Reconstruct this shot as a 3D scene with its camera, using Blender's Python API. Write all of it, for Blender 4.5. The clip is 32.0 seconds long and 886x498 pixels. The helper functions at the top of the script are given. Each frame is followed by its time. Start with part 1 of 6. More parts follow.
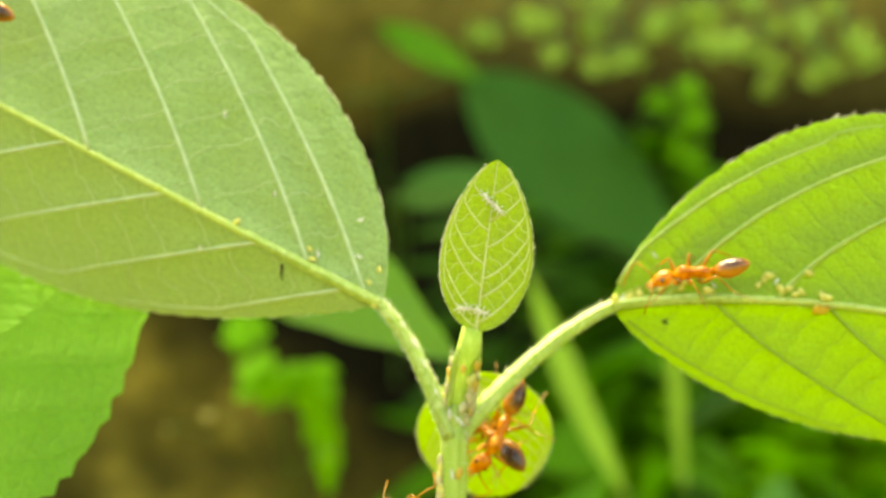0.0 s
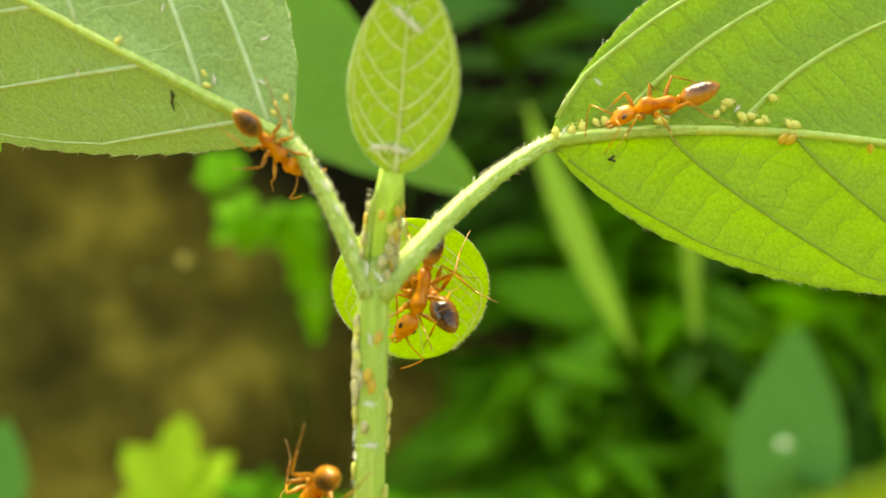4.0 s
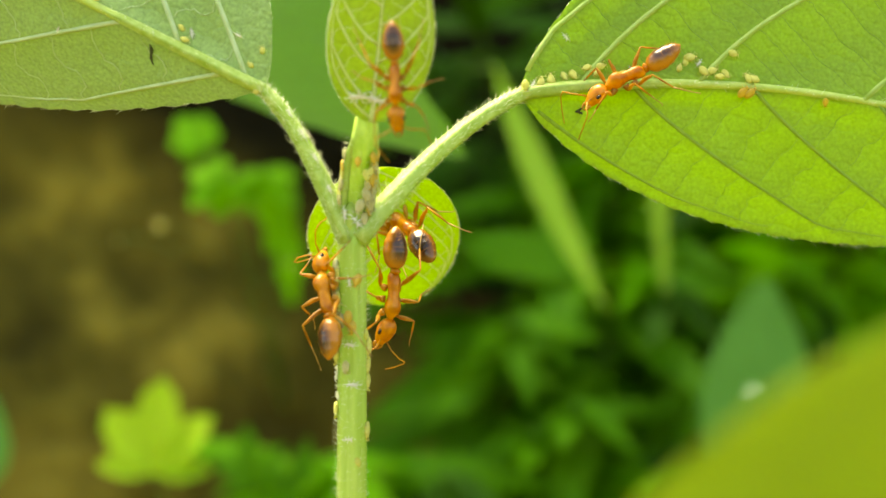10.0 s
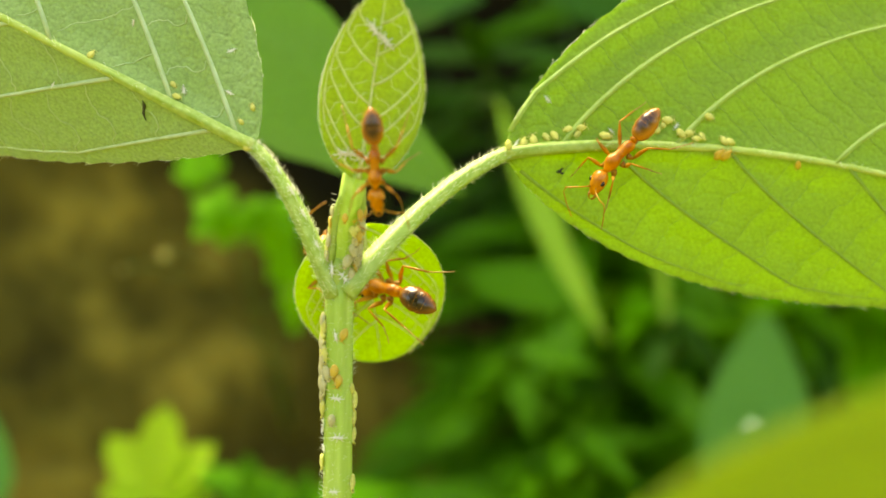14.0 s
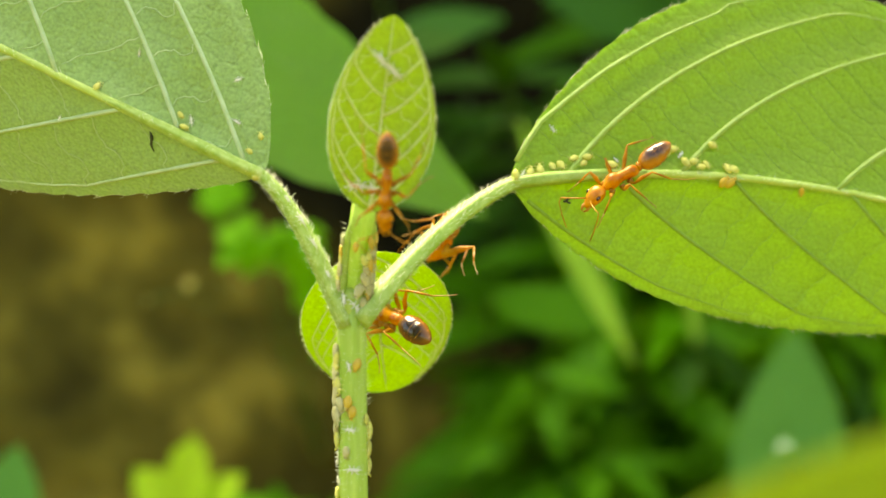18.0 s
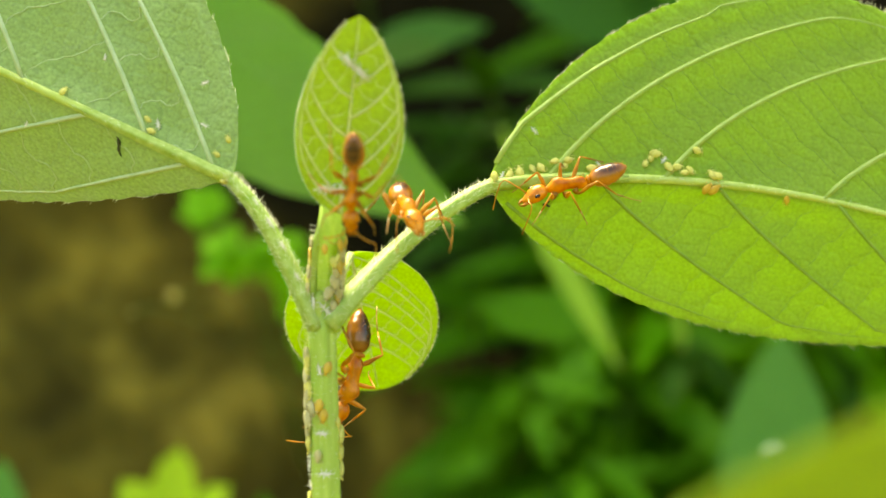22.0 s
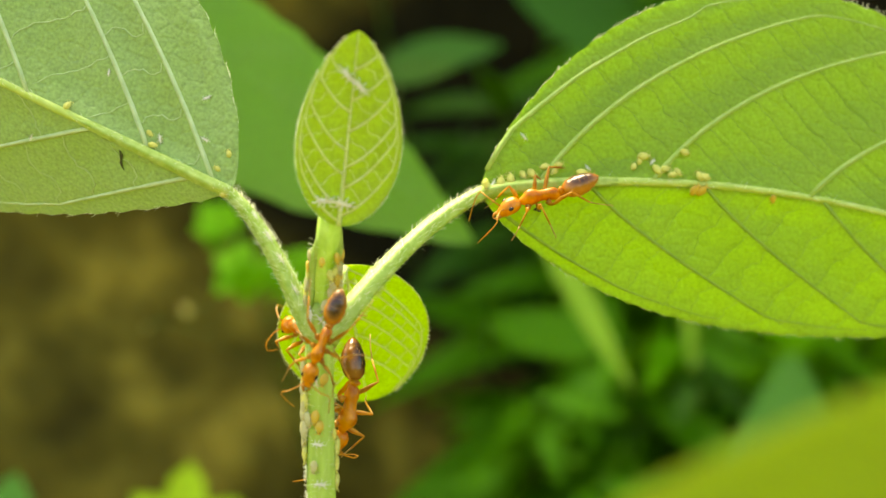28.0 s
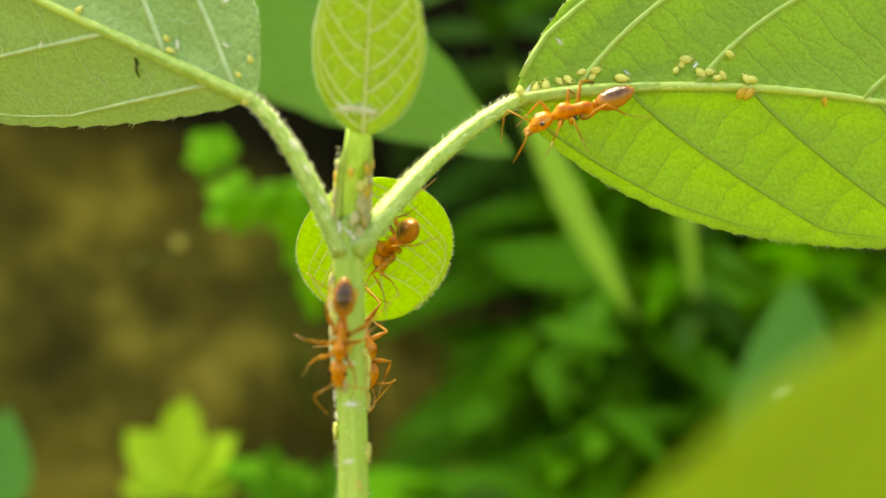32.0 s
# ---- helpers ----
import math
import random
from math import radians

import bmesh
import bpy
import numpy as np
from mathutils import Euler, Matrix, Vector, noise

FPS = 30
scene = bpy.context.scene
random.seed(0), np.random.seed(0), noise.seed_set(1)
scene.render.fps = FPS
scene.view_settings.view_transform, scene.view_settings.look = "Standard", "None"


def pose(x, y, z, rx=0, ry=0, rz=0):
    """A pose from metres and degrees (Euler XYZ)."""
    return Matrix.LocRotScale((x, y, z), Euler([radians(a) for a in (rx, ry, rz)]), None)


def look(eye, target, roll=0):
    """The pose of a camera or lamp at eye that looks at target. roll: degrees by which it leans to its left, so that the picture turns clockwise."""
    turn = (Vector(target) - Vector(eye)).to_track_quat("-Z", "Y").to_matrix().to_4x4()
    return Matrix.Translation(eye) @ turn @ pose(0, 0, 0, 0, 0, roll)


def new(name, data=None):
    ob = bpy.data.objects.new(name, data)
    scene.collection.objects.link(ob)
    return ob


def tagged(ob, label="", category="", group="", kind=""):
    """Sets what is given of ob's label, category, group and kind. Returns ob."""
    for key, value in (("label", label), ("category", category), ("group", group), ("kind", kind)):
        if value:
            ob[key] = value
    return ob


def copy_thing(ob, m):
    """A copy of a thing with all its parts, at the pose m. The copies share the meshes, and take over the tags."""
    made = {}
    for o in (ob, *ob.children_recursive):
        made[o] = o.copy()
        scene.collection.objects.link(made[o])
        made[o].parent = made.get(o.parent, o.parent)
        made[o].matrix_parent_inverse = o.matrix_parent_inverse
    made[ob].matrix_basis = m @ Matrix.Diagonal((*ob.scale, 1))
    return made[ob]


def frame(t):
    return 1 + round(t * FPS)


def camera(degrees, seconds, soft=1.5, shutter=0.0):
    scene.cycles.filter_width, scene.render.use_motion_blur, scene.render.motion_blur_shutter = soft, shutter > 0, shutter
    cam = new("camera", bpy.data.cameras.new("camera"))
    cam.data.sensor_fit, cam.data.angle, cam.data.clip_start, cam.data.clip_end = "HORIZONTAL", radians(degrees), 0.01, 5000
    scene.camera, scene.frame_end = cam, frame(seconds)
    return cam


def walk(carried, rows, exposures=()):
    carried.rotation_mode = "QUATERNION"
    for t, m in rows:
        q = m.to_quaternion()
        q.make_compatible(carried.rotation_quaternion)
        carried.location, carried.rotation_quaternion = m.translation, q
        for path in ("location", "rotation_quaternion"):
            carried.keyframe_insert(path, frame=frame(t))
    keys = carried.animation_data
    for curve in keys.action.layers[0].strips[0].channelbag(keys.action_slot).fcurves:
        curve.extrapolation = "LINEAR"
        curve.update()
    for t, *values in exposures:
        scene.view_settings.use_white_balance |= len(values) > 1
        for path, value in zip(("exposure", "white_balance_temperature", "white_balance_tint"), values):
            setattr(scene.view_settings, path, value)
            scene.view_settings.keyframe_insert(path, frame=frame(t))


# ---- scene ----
FOOT = 0.30  # height of the fork above the ground
CM = 0.01
cam = camera(30.0, 32.0, 1.5, 0.1)
cam.data.dof.use_dof = True
cam.data.dof.focus_distance = 0.0910
cam.data.dof.aperture_fstop = 30
# t, x, y, z, then the turn in degrees
PATH = [
    (0, -0.00612, -0.10004, 0.29991, 96.27, -1.51, -0.87), (0.5, -0.00431, -0.09480, 0.29965, 95.27, -2.08, -0.61), 
    (1, -0.00069, -0.09031, 0.29867, 94.09, -2.72, 0.50), (1.5, -0.00047, -0.08911, 0.29817, 92.59, -1.61, 0.58), 
    (2, -0.00123, -0.08908, 0.29842, 92.34, -1.32, 0.38), (2.5, -0.00109, -0.08777, 0.29836, 92.00, -0.74, 0.22), 
    (3, -0.00070, -0.08570, 0.29972, 90.97, -1.14, 0.22), (3.5, 0.00058, -0.08443, 0.30120, 90.62, -1.82, 0.78), 
    (5.5, 0.00111, -0.08508, 0.30033, 90.83, -0.46, 0.94), (6, 0.00011, -0.08583, 0.29994, 91.05, -0.44, 0.55), 
    (6.5, 0.00095, -0.08764, 0.29874, 91.39, -0.35, 0.84), (7, 0.00031, -0.08719, 0.29900, 91.33, -0.08, 0.56), 
    (7.5, 0.00102, -0.08695, 0.29969, 90.94, -0.31, 0.84), (8, 0.00166, -0.08757, 0.30002, 90.57, -0.37, 1.14), 
    (8.5, 0.00073, -0.08700, 0.29924, 90.68, -0.12, 0.44), (9, 0.00014, -0.08761, 0.29838, 90.90, -0.37, -0.11), 
    (9.5, 0.00103, -0.08718, 0.29931, 89.98, 0.12, -0.04), (10, 0.00068, -0.08734, 0.29959, 89.67, -0.42, -0.17), 
    (10.5, 0.00069, -0.08789, 0.29942, 89.97, 0.12, -0.53), (11, 0.00038, -0.08830, 0.29941, 90.45, 0.21, -0.71), 
    (11.5, 0.00010, -0.08800, 0.30011, 90.51, -0.25, -0.69), (12, 0.00147, -0.08846, 0.30028, 90.56, -0.79, -0.13), 
    (12.5, 0.00196, -0.08886, 0.30027, 90.58, -0.80, 0.25), (13, 0.00134, -0.08921, 0.29987, 91.06, -0.96, 0.30), 
    (13.5, 0.00065, -0.08866, 0.30158, 90.77, -0.65, -0.14), (14, 0.00220, -0.08866, 0.30196, 90.08, -0.90, 0.34), 
    (14.5, 0.00392, -0.08914, 0.30192, 89.82, -0.79, 1.23), (16.5, 0.00557, -0.08634, 0.30130, 90.10, -0.50, 1.76), 
    (17, 0.00489, -0.08648, 0.30192, 90.06, -0.87, 2.27), (17.5, 0.00354, -0.08783, 0.30129, 90.93, 0.00, 1.61), 
    (18, 0.00336, -0.08727, 0.30222, 90.85, 0.18, 1.56), (18.5, 0.00421, -0.08804, 0.30197, 91.02, -0.33, 1.95), 
    (19, 0.00455, -0.08788, 0.30221, 90.90, -0.24, 2.06), (19.5, 0.00396, -0.08705, 0.30244, 91.00, 0.03, 1.85), 
    (20, 0.00405, -0.08710, 0.30251, 91.17, 0.12, 1.86), (20.5, 0.00465, -0.08694, 0.30219, 91.53, 0.35, 1.90), 
    (21, 0.00512, -0.08791, 0.30177, 91.51, 0.01, 1.80), (21.5, 0.00460, -0.08838, 0.30190, 91.16, -0.03, 1.39), 
    (22, 0.00469, -0.08670, 0.30156, 91.31, 0.98, 1.42), (22.5, 0.00503, -0.08746, 0.30123, 91.72, 0.76, 1.47), 
    (23, 0.00568, -0.08911, 0.30139, 91.72, 0.45, 1.71), (23.5, 0.00568, -0.08947, 0.30094, 91.95, -0.02, 1.84), 
    (24, 0.00614, -0.08944, 0.30093, 92.11, 0.18, 1.90), (24.5, 0.00544, -0.08932, 0.30143, 92.03, 0.45, 1.88), 
    (25, 0.00535, -0.08918, 0.30123, 92.16, 0.52, 1.93), (25.5, 0.00441, -0.08917, 0.30093, 92.48, 0.49, 1.57), 
    (27.5, 0.00610, -0.08970, 0.30079, 92.51, 0.44, 2.28), (28, 0.00620, -0.08775, 0.30122, 92.01, 0.50, 2.24), 
    (28.5, 0.00610, -0.08767, 0.30188, 91.67, 0.28, 2.00), (29, 0.00572, -0.08560, 0.30121, 91.04, 0.30, 1.77), 
    (29.5, 0.00582, -0.08639, 0.30128, 90.65, 0.63, 1.86), (30, 0.00587, -0.08704, 0.30131, 90.57, 0.32, 2.15), 
    (30.5, 0.00433, -0.08721, 0.30001, 90.99, 0.67, 1.68), (31, 0.00518, -0.08690, 0.30040, 91.31, 0.59, 2.06), 
    (31.5, 0.00414, -0.08515, 0.29965, 90.95, 1.03, 1.70), (32, 0.00277, -0.08394, 0.29963, 90.04, 1.00, 1.22), 
]
walk(cam, [(t, pose(x, y, z, a, b, c)) for t, x, y, z, a, b, c in PATH], [(0, 2.54, 10500, 4), (2, 2.32, 9900, 4), (8, 2.27, 9600, 4), (14, 2.26, 9900, 4), (17, 2.21, 9500, 4), (19, 2.29, 9500, 5), (20, 2.28, 9500, 5), (21, 2.17, 9300, 4), (22, 2.24, 9200, 4), (23, 2.24, 8900, 4), (24, 2.38, 9800, 5), (25, 2.22, 9600, 5), (28, 2.23, 9500, 5), (29, 2.32, 9600, 5), (30, 2.25, 9600, 5), (31, 2.27, 9600, 4), (32, 2.22, 9500, 4)])

# ---- light: a bright overcast sky ----
world = bpy.data.worlds.new("sky")
scene.world = world
world.use_nodes = True
sky = world.node_tree.nodes.new("ShaderNodeTexSky")
sky.sky_type = "NISHITA"
sky.sun_disc = False
sky.sun_elevation, sky.sun_rotation = radians(70), radians(-45)
world.node_tree.links.new(sky.outputs[0], world.node_tree.nodes["Background"].inputs[0])
world.node_tree.nodes["Background"].inputs[1].default_value = 0.12
sun = new("sun", bpy.data.lights.new("sun", "SUN"))
sun.data.energy, sun.data.angle, sun.data.color = 3.6, radians(40), (1.0, 0.95, 0.82)
SUN_FROM = Vector((-0.24, 0.24, 0.94))
sun.matrix_world = look(SUN_FROM, (0, 0, 0))


# ---- materials ----
def nodes_of(name):
    m = bpy.data.materials.new(name)
    m.use_nodes = True
    return m, m.node_tree.nodes, m.node_tree.links, m.node_tree.nodes["Principled BSDF"]


def leaf_material(name, dark, light, through_colour, share=0.4, rough=0.55, relief=0.00004, net=0.22, pale=0.75, fuzz=0.0, gloss=0.3):
    """Leaf: two greens, a net of fine veins in leaf coordinates, light that passes through."""
    m, n, l, b = nodes_of(name)
    uv = n.new("ShaderNodeUVMap")
    uv.uv_map = "Ladder"
    obj = n.new("ShaderNodeTexCoord")
    patch = n.new("ShaderNodeTexNoise")
    patch.inputs["Scale"].default_value, patch.inputs["Detail"].default_value = 180, 4
    l.new(obj.outputs["Object"], patch.inputs["Vector"])
    grain = n.new("ShaderNodeTexNoise")
    grain.inputs["Scale"].default_value, grain.inputs["Detail"].default_value = 5200, 3
    l.new(obj.outputs["Object"], grain.inputs["Vector"])
    warp = n.new("ShaderNodeTexNoise")
    warp.inputs["Scale"].default_value = 1.3
    l.new(uv.outputs[0], warp.inputs["Vector"])
    bent = n.new("ShaderNodeMixRGB")
    bent.blend_type, bent.inputs[0].default_value = "ADD", 0.35
    l.new(uv.outputs[0], bent.inputs[1]), l.new(warp.outputs["Color"], bent.inputs[2])
    cells = n.new("ShaderNodeTexVoronoi")
    cells.feature, cells.inputs["Scale"].default_value, cells.inputs["Randomness"].default_value = "DISTANCE_TO_EDGE", 1.0, 0.65
    cells.voronoi_dimensions = "2D"
    l.new(bent.outputs[0], cells.inputs["Vector"])
    line = n.new("ShaderNodeMapRange")
    line.inputs["From Min"].default_value, line.inputs["From Max"].default_value = 0.0, 0.09
    line.inputs["To Min"].default_value, line.inputs["To Max"].default_value = 1.0, 0.0
    l.new(cells.outputs["Distance"], line.inputs["Value"])
    mix = n.new("ShaderNodeMixRGB")
    mix.inputs[1].default_value, mix.inputs[2].default_value = (*dark, 1), (*light, 1)
    l.new(patch.outputs[0], mix.inputs[0])
    speck = n.new("ShaderNodeMixRGB")
    speck.blend_type, speck.inputs[0].default_value = "OVERLAY", 0.6
    l.new(mix.outputs[0], speck.inputs[1]), l.new(grain.outputs[0], speck.inputs[2])
    vein = n.new("ShaderNodeMixRGB")
    vein.inputs[2].default_value = (*[min(1, c * pale) for c in light], 1)
    fac = n.new("ShaderNodeMath")
    fac.operation, fac.inputs[1].default_value = "MULTIPLY", net
    l.new(line.outputs[0], fac.inputs[0]), l.new(fac.outputs[0], vein.inputs[0]), l.new(speck.outputs[0], vein.inputs[1])
    l.new(vein.outputs[0], b.inputs["Base Color"])
    b.inputs["Roughness"].default_value = rough
    b.inputs["Specular IOR Level"].default_value = gloss
    b.inputs["Sheen Weight"].default_value, b.inputs["Sheen Roughness"].default_value = fuzz, 0.5
    high = n.new("ShaderNodeMath")
    high.operation, high.inputs[1].default_value = "MULTIPLY_ADD", 0.15
    uv2 = n.new("ShaderNodeUVMap")
    uv2.uv_map = "Pads"
    axes = n.new("ShaderNodeSeparateXYZ")
    l.new(uv2.outputs[0], axes.inputs[0])
    near = []
    for axis in "XY":
        turn, wave, size = n.new("ShaderNodeMath"), n.new("ShaderNodeMath"), n.new("ShaderNodeMath")
        turn.operation, turn.inputs[1].default_value = "MULTIPLY", math.pi
        wave.operation, size.operation = "SINE", "ABSOLUTE"
        l.new(axes.outputs[axis], turn.inputs[0]), l.new(turn.outputs[0], wave.inputs[0]), l.new(wave.outputs[0], size.inputs[0])
        near.append(size)
    least = n.new("ShaderNodeMath")
    least.operation = "MINIMUM"
    l.new(near[0].outputs[0], least.inputs[0]), l.new(near[1].outputs[0], least.inputs[1])
    cushion = n.new("ShaderNodeMapRange")
    cushion.interpolation_type = "SMOOTHSTEP"
    cushion.inputs["From Min"].default_value, cushion.inputs["From Max"].default_value = 0.0, 0.7
    l.new(least.outputs[0], cushion.inputs["Value"])
    small = n.new("ShaderNodeMapRange")
    small.interpolation_type = "SMOOTHSTEP"
    small.inputs["From Min"].default_value, small.inputs["From Max"].default_value, small.inputs["To Max"].default_value = 0.0, 0.22, 0.55
    l.new(cells.outputs["Distance"], small.inputs["Value"])
    pad = n.new("ShaderNodeMath")
    pad.operation = "ADD"
    l.new(cushion.outputs[0], pad.inputs[0]), l.new(small.outputs[0], pad.inputs[1])
    l.new(grain.outputs[0], high.inputs[0]), l.new(pad.outputs[0], high.inputs[2])
    bump = n.new("ShaderNodeBump")
    bump.inputs["Distance"].default_value, bump.inputs["Strength"].default_value = relief, 0.8
    l.new(high.outputs[0], bump.inputs["Height"]), l.new(bump.outputs[0], b.inputs["Normal"])
    tl = n.new("ShaderNodeBsdfTranslucent")
    tint = n.new("ShaderNodeMixRGB")
    tint.blend_type, tint.inputs[0].default_value = "MULTIPLY", 0.55
    tint.inputs[1].default_value = (*through_colour, 1)
    lift = n.new("ShaderNodeMixRGB")
    lift.inputs[0].default_value, lift.inputs[2].default_value = 0.4, (1, 1, 1, 1)
    l.new(vein.outputs[0], lift.inputs[1]), l.new(lift.outputs[0], tint.inputs[2])
    l.new(tint.outputs[0], tl.inputs["Color"]), l.new(bump.outputs[0], tl.inputs["Normal"])
    both = n.new("ShaderNodeMixShader")
    both.inputs[0].default_value = share
    l.new(b.outputs[0], both.inputs[1]), l.new(tl.outputs[0], both.inputs[2])
    l.new(both.outputs[0], n["Material Output"].inputs["Surface"])
    return m


def plain(name, a, b2, rough=0.5, scale=900, relief=0.00003, share=0.0, spec=0.5, coat=0.0, streak=1.0):
    """Two close colours in a fine grain, with relief, and some light passing through."""
    m, n, l, b = nodes_of(name)
    obj = n.new("ShaderNodeTexCoord")
    g = n.new("ShaderNodeTexNoise")
    g.inputs["Scale"].default_value, g.inputs["Detail"].default_value = scale, 5
    along = n.new("ShaderNodeMapping")
    along.inputs["Scale"].default_value = (1, 1, streak)
    l.new(obj.outputs["Object"], along.inputs["Vector"]), l.new(along.outputs[0], g.inputs["Vector"])
    mix = n.new("ShaderNodeMixRGB")
    mix.inputs[1].default_value, mix.inputs[2].default_value = (*a, 1), (*b2, 1)
    ramp = n.new("ShaderNodeMapRange")
    ramp.inputs["From Min"].default_value, ramp.inputs["From Max"].default_value = 0.35, 0.65
    l.new(g.outputs[0], ramp.inputs["Value"]), l.new(ramp.outputs[0], mix.inputs[0])
    l.new(mix.outputs[0], b.inputs["Base Color"])
    b.inputs["Roughness"].default_value = rough
    b.inputs["Specular IOR Level"].default_value = spec
    b.inputs["Coat Weight"].default_value = coat
    bump = n.new("ShaderNodeBump")
    bump.inputs["Distance"].default_value = relief
    l.new(g.outputs[0], bump.inputs["Height"]), l.new(bump.outputs[0], b.inputs["Normal"])
    if share:
        tl = n.new("ShaderNodeBsdfTranslucent")
        l.new(mix.outputs[0], tl.inputs["Color"])
        both = n.new("ShaderNodeMixShader")
        both.inputs[0].default_value = share
        l.new(b.outputs[0], both.inputs[1]), l.new(tl.outputs[0], both.inputs[2])
        l.new(both.outputs[0], n["Material Output"].inputs["Surface"])
    return m


LEAF = leaf_material("leaf_underside", (0.222, 0.378, 0.038), (0.285, 0.455, 0.060), (0.55, 0.81, 0.075), 0.45, relief=0.00005, net=0.12, pale=0.8, fuzz=0.25)
# paler, fuzzier underside; some sky sheen is put into its bluish colour
GREYED = leaf_material("leaf_underside_pale", (0.234, 0.386, 0.080), (0.288, 0.445, 0.175), (0.37, 0.60, 0.09), 0.25, relief=0.00005, net=0.12, pale=0.8, fuzz=0.55)
YOUNG = leaf_material("young_leaf", (0.272, 0.41, 0.042), (0.335, 0.48, 0.065), (0.53, 0.72, 0.06), 0.40, relief=0.000025, net=0.30, pale=1.5)
ROUNDED = leaf_material("rounded_young_leaf", (0.30, 0.47, 0.04), (0.375, 0.55, 0.06), (0.59, 0.82, 0.06), 0.45, relief=0.000025, net=0.22, pale=1.35)
MID = leaf_material("leaf_top", (0.17, 0.38, 0.05), (0.23, 0.46, 0.08), (0.36, 0.72, 0.06), 0.5, relief=0.00005, net=0.15)
# SHADE and DEEP are darkened copies: the thicket's shade put into the leaf colour
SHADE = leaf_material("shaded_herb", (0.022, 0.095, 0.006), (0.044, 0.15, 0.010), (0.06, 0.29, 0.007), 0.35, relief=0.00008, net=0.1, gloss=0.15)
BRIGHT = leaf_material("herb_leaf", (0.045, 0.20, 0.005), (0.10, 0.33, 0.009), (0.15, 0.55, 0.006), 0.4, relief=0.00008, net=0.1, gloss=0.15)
BLUISH = leaf_material("bluish_leaf", (0.085, 0.30, 0.055), (0.14, 0.40, 0.09), (0.18, 0.58, 0.06), 0.35, relief=0.00008, net=0.1, gloss=0.15)
DEEP = leaf_material("deep_green_shaded_leaf", (0.022, 0.115, 0.010), (0.038, 0.165, 0.016), (0.06, 0.29, 0.012), 0.35, relief=0.00008, net=0.1, gloss=0.15)
FRESH = leaf_material("fresh_leaf", (0.14, 0.45, 0.014), (0.21, 0.56, 0.024), (0.33, 0.84, 0.014), 0.45, relief=0.00008, net=0.15, gloss=0.15)
LIME = leaf_material("lime_leaf", (0.36, 0.58, 0.03), (0.46, 0.68, 0.06), (0.60, 0.88, 0.03), 0.45, relief=0.00008, net=0.1, gloss=0.15)
SIDE = leaf_material("side_leaf_skin", (0.16, 0.41, 0.025), (0.22, 0.49, 0.045), (0.36, 0.76, 0.03), 0.48, relief=0.00006, net=0.2)
FERN = leaf_material("fern_leaf", (0.36, 0.58, 0.08), (0.48, 0.70, 0.15), (0.58, 0.86, 0.10), 0.45, relief=0.00008, net=0.1, gloss=0.15)
PALEBLADE = leaf_material("pale_blade", (0.30, 0.56, 0.05), (0.40, 0.66, 0.08), (0.50, 0.85, 0.05), 0.4, relief=0.00005, net=0.1, gloss=0.2)
GREYISH = plain("aphid_grey", (0.46, 0.46, 0.20), (0.62, 0.60, 0.36), 0.5, 2500, 0.00002, share=0.3)
HERB_STEM = plain("herb_stem", (0.03, 0.10, 0.012), (0.06, 0.16, 0.02), 0.6, 900)
VEIN = plain("vein_flesh", (0.30, 0.475, 0.085), (0.38, 0.54, 0.14), 0.5, 1500, share=0.2)
STEM = plain("stem_flesh", (0.36, 0.56, 0.085), (0.56, 0.74, 0.20), 0.45, 1500, 0.00008, share=0.40, streak=0.07)
STALK = plain("stalk_flesh", (0.29, 0.465, 0.075), (0.45, 0.62, 0.18), 0.45, 1800, 0.00006, share=0.28)
DULL_VEIN = plain("pale_vein_flesh", (0.38, 0.54, 0.27), (0.48, 0.63, 0.37), 0.5, 1500, share=0.15)
PALE_RUNG = plain("pale_cross_vein", (0.33, 0.50, 0.20), (0.41, 0.57, 0.27), 0.5, 1500, share=0.2)
YOUNG_RUNG = plain("young_cross_vein", (0.50, 0.62, 0.20), (0.60, 0.71, 0.29), 0.5, 1500, share=0.25)
RUNG = plain("cross_vein", (0.23, 0.40, 0.045), (0.30, 0.47, 0.065), 0.5, 1500, share=0.3)
RIB = plain("midrib_flesh", (0.38, 0.55, 0.10), (0.48, 0.63, 0.17), 0.42, 1500, 0.00005, share=0.15)
PALE_VEIN = plain("young_vein", (0.56, 0.68, 0.25), (0.66, 0.76, 0.36), 0.5, 1500, share=0.3)
NEAR = leaf_material("near_underside", (0.24, 0.35, 0.008), (0.29, 0.41, 0.012), (0.46, 0.62, 0.006), 0.4, net=0.1)
HAIR = plain("plant_hair", (0.72, 0.80, 0.52), (0.84, 0.88, 0.68), 0.4, 500, share=0.5)
ORANGE = plain("ant_skin", (0.43, 0.125, 0.003), (0.78, 0.35, 0.022), 0.30, 1300, 0.00001, share=0.36, coat=0.12)
LIMB = plain("ant_limb", (0.36, 0.15, 0.010), (0.66, 0.34, 0.038), 0.30, 1300, 0.00001, share=0.42)
TARSUS = plain("ant_foot", (0.34, 0.19, 0.05), (0.55, 0.36, 0.12), 0.35, 2400, 0.00001, share=0.4)
BLACK = plain("ant_eye", (0.012, 0.008, 0.006), (0.02, 0.012, 0.01), 0.15, 900, 0.0)
APHID = plain("aphid_skin", (0.58, 0.60, 0.13), (0.76, 0.75, 0.26), 0.5, 2500, 0.00002, share=0.3, spec=0.25)
AMBER = plain("aphid_amber", (0.60, 0.42, 0.05), (0.70, 0.52, 0.09), 0.35, 2500, 0.00002, share=0.3)
HUSK = plain("shed_skin", (0.75, 0.77, 0.68), (0.86, 0.87, 0.80), 0.5, 3000, 0.00003, share=0.3)
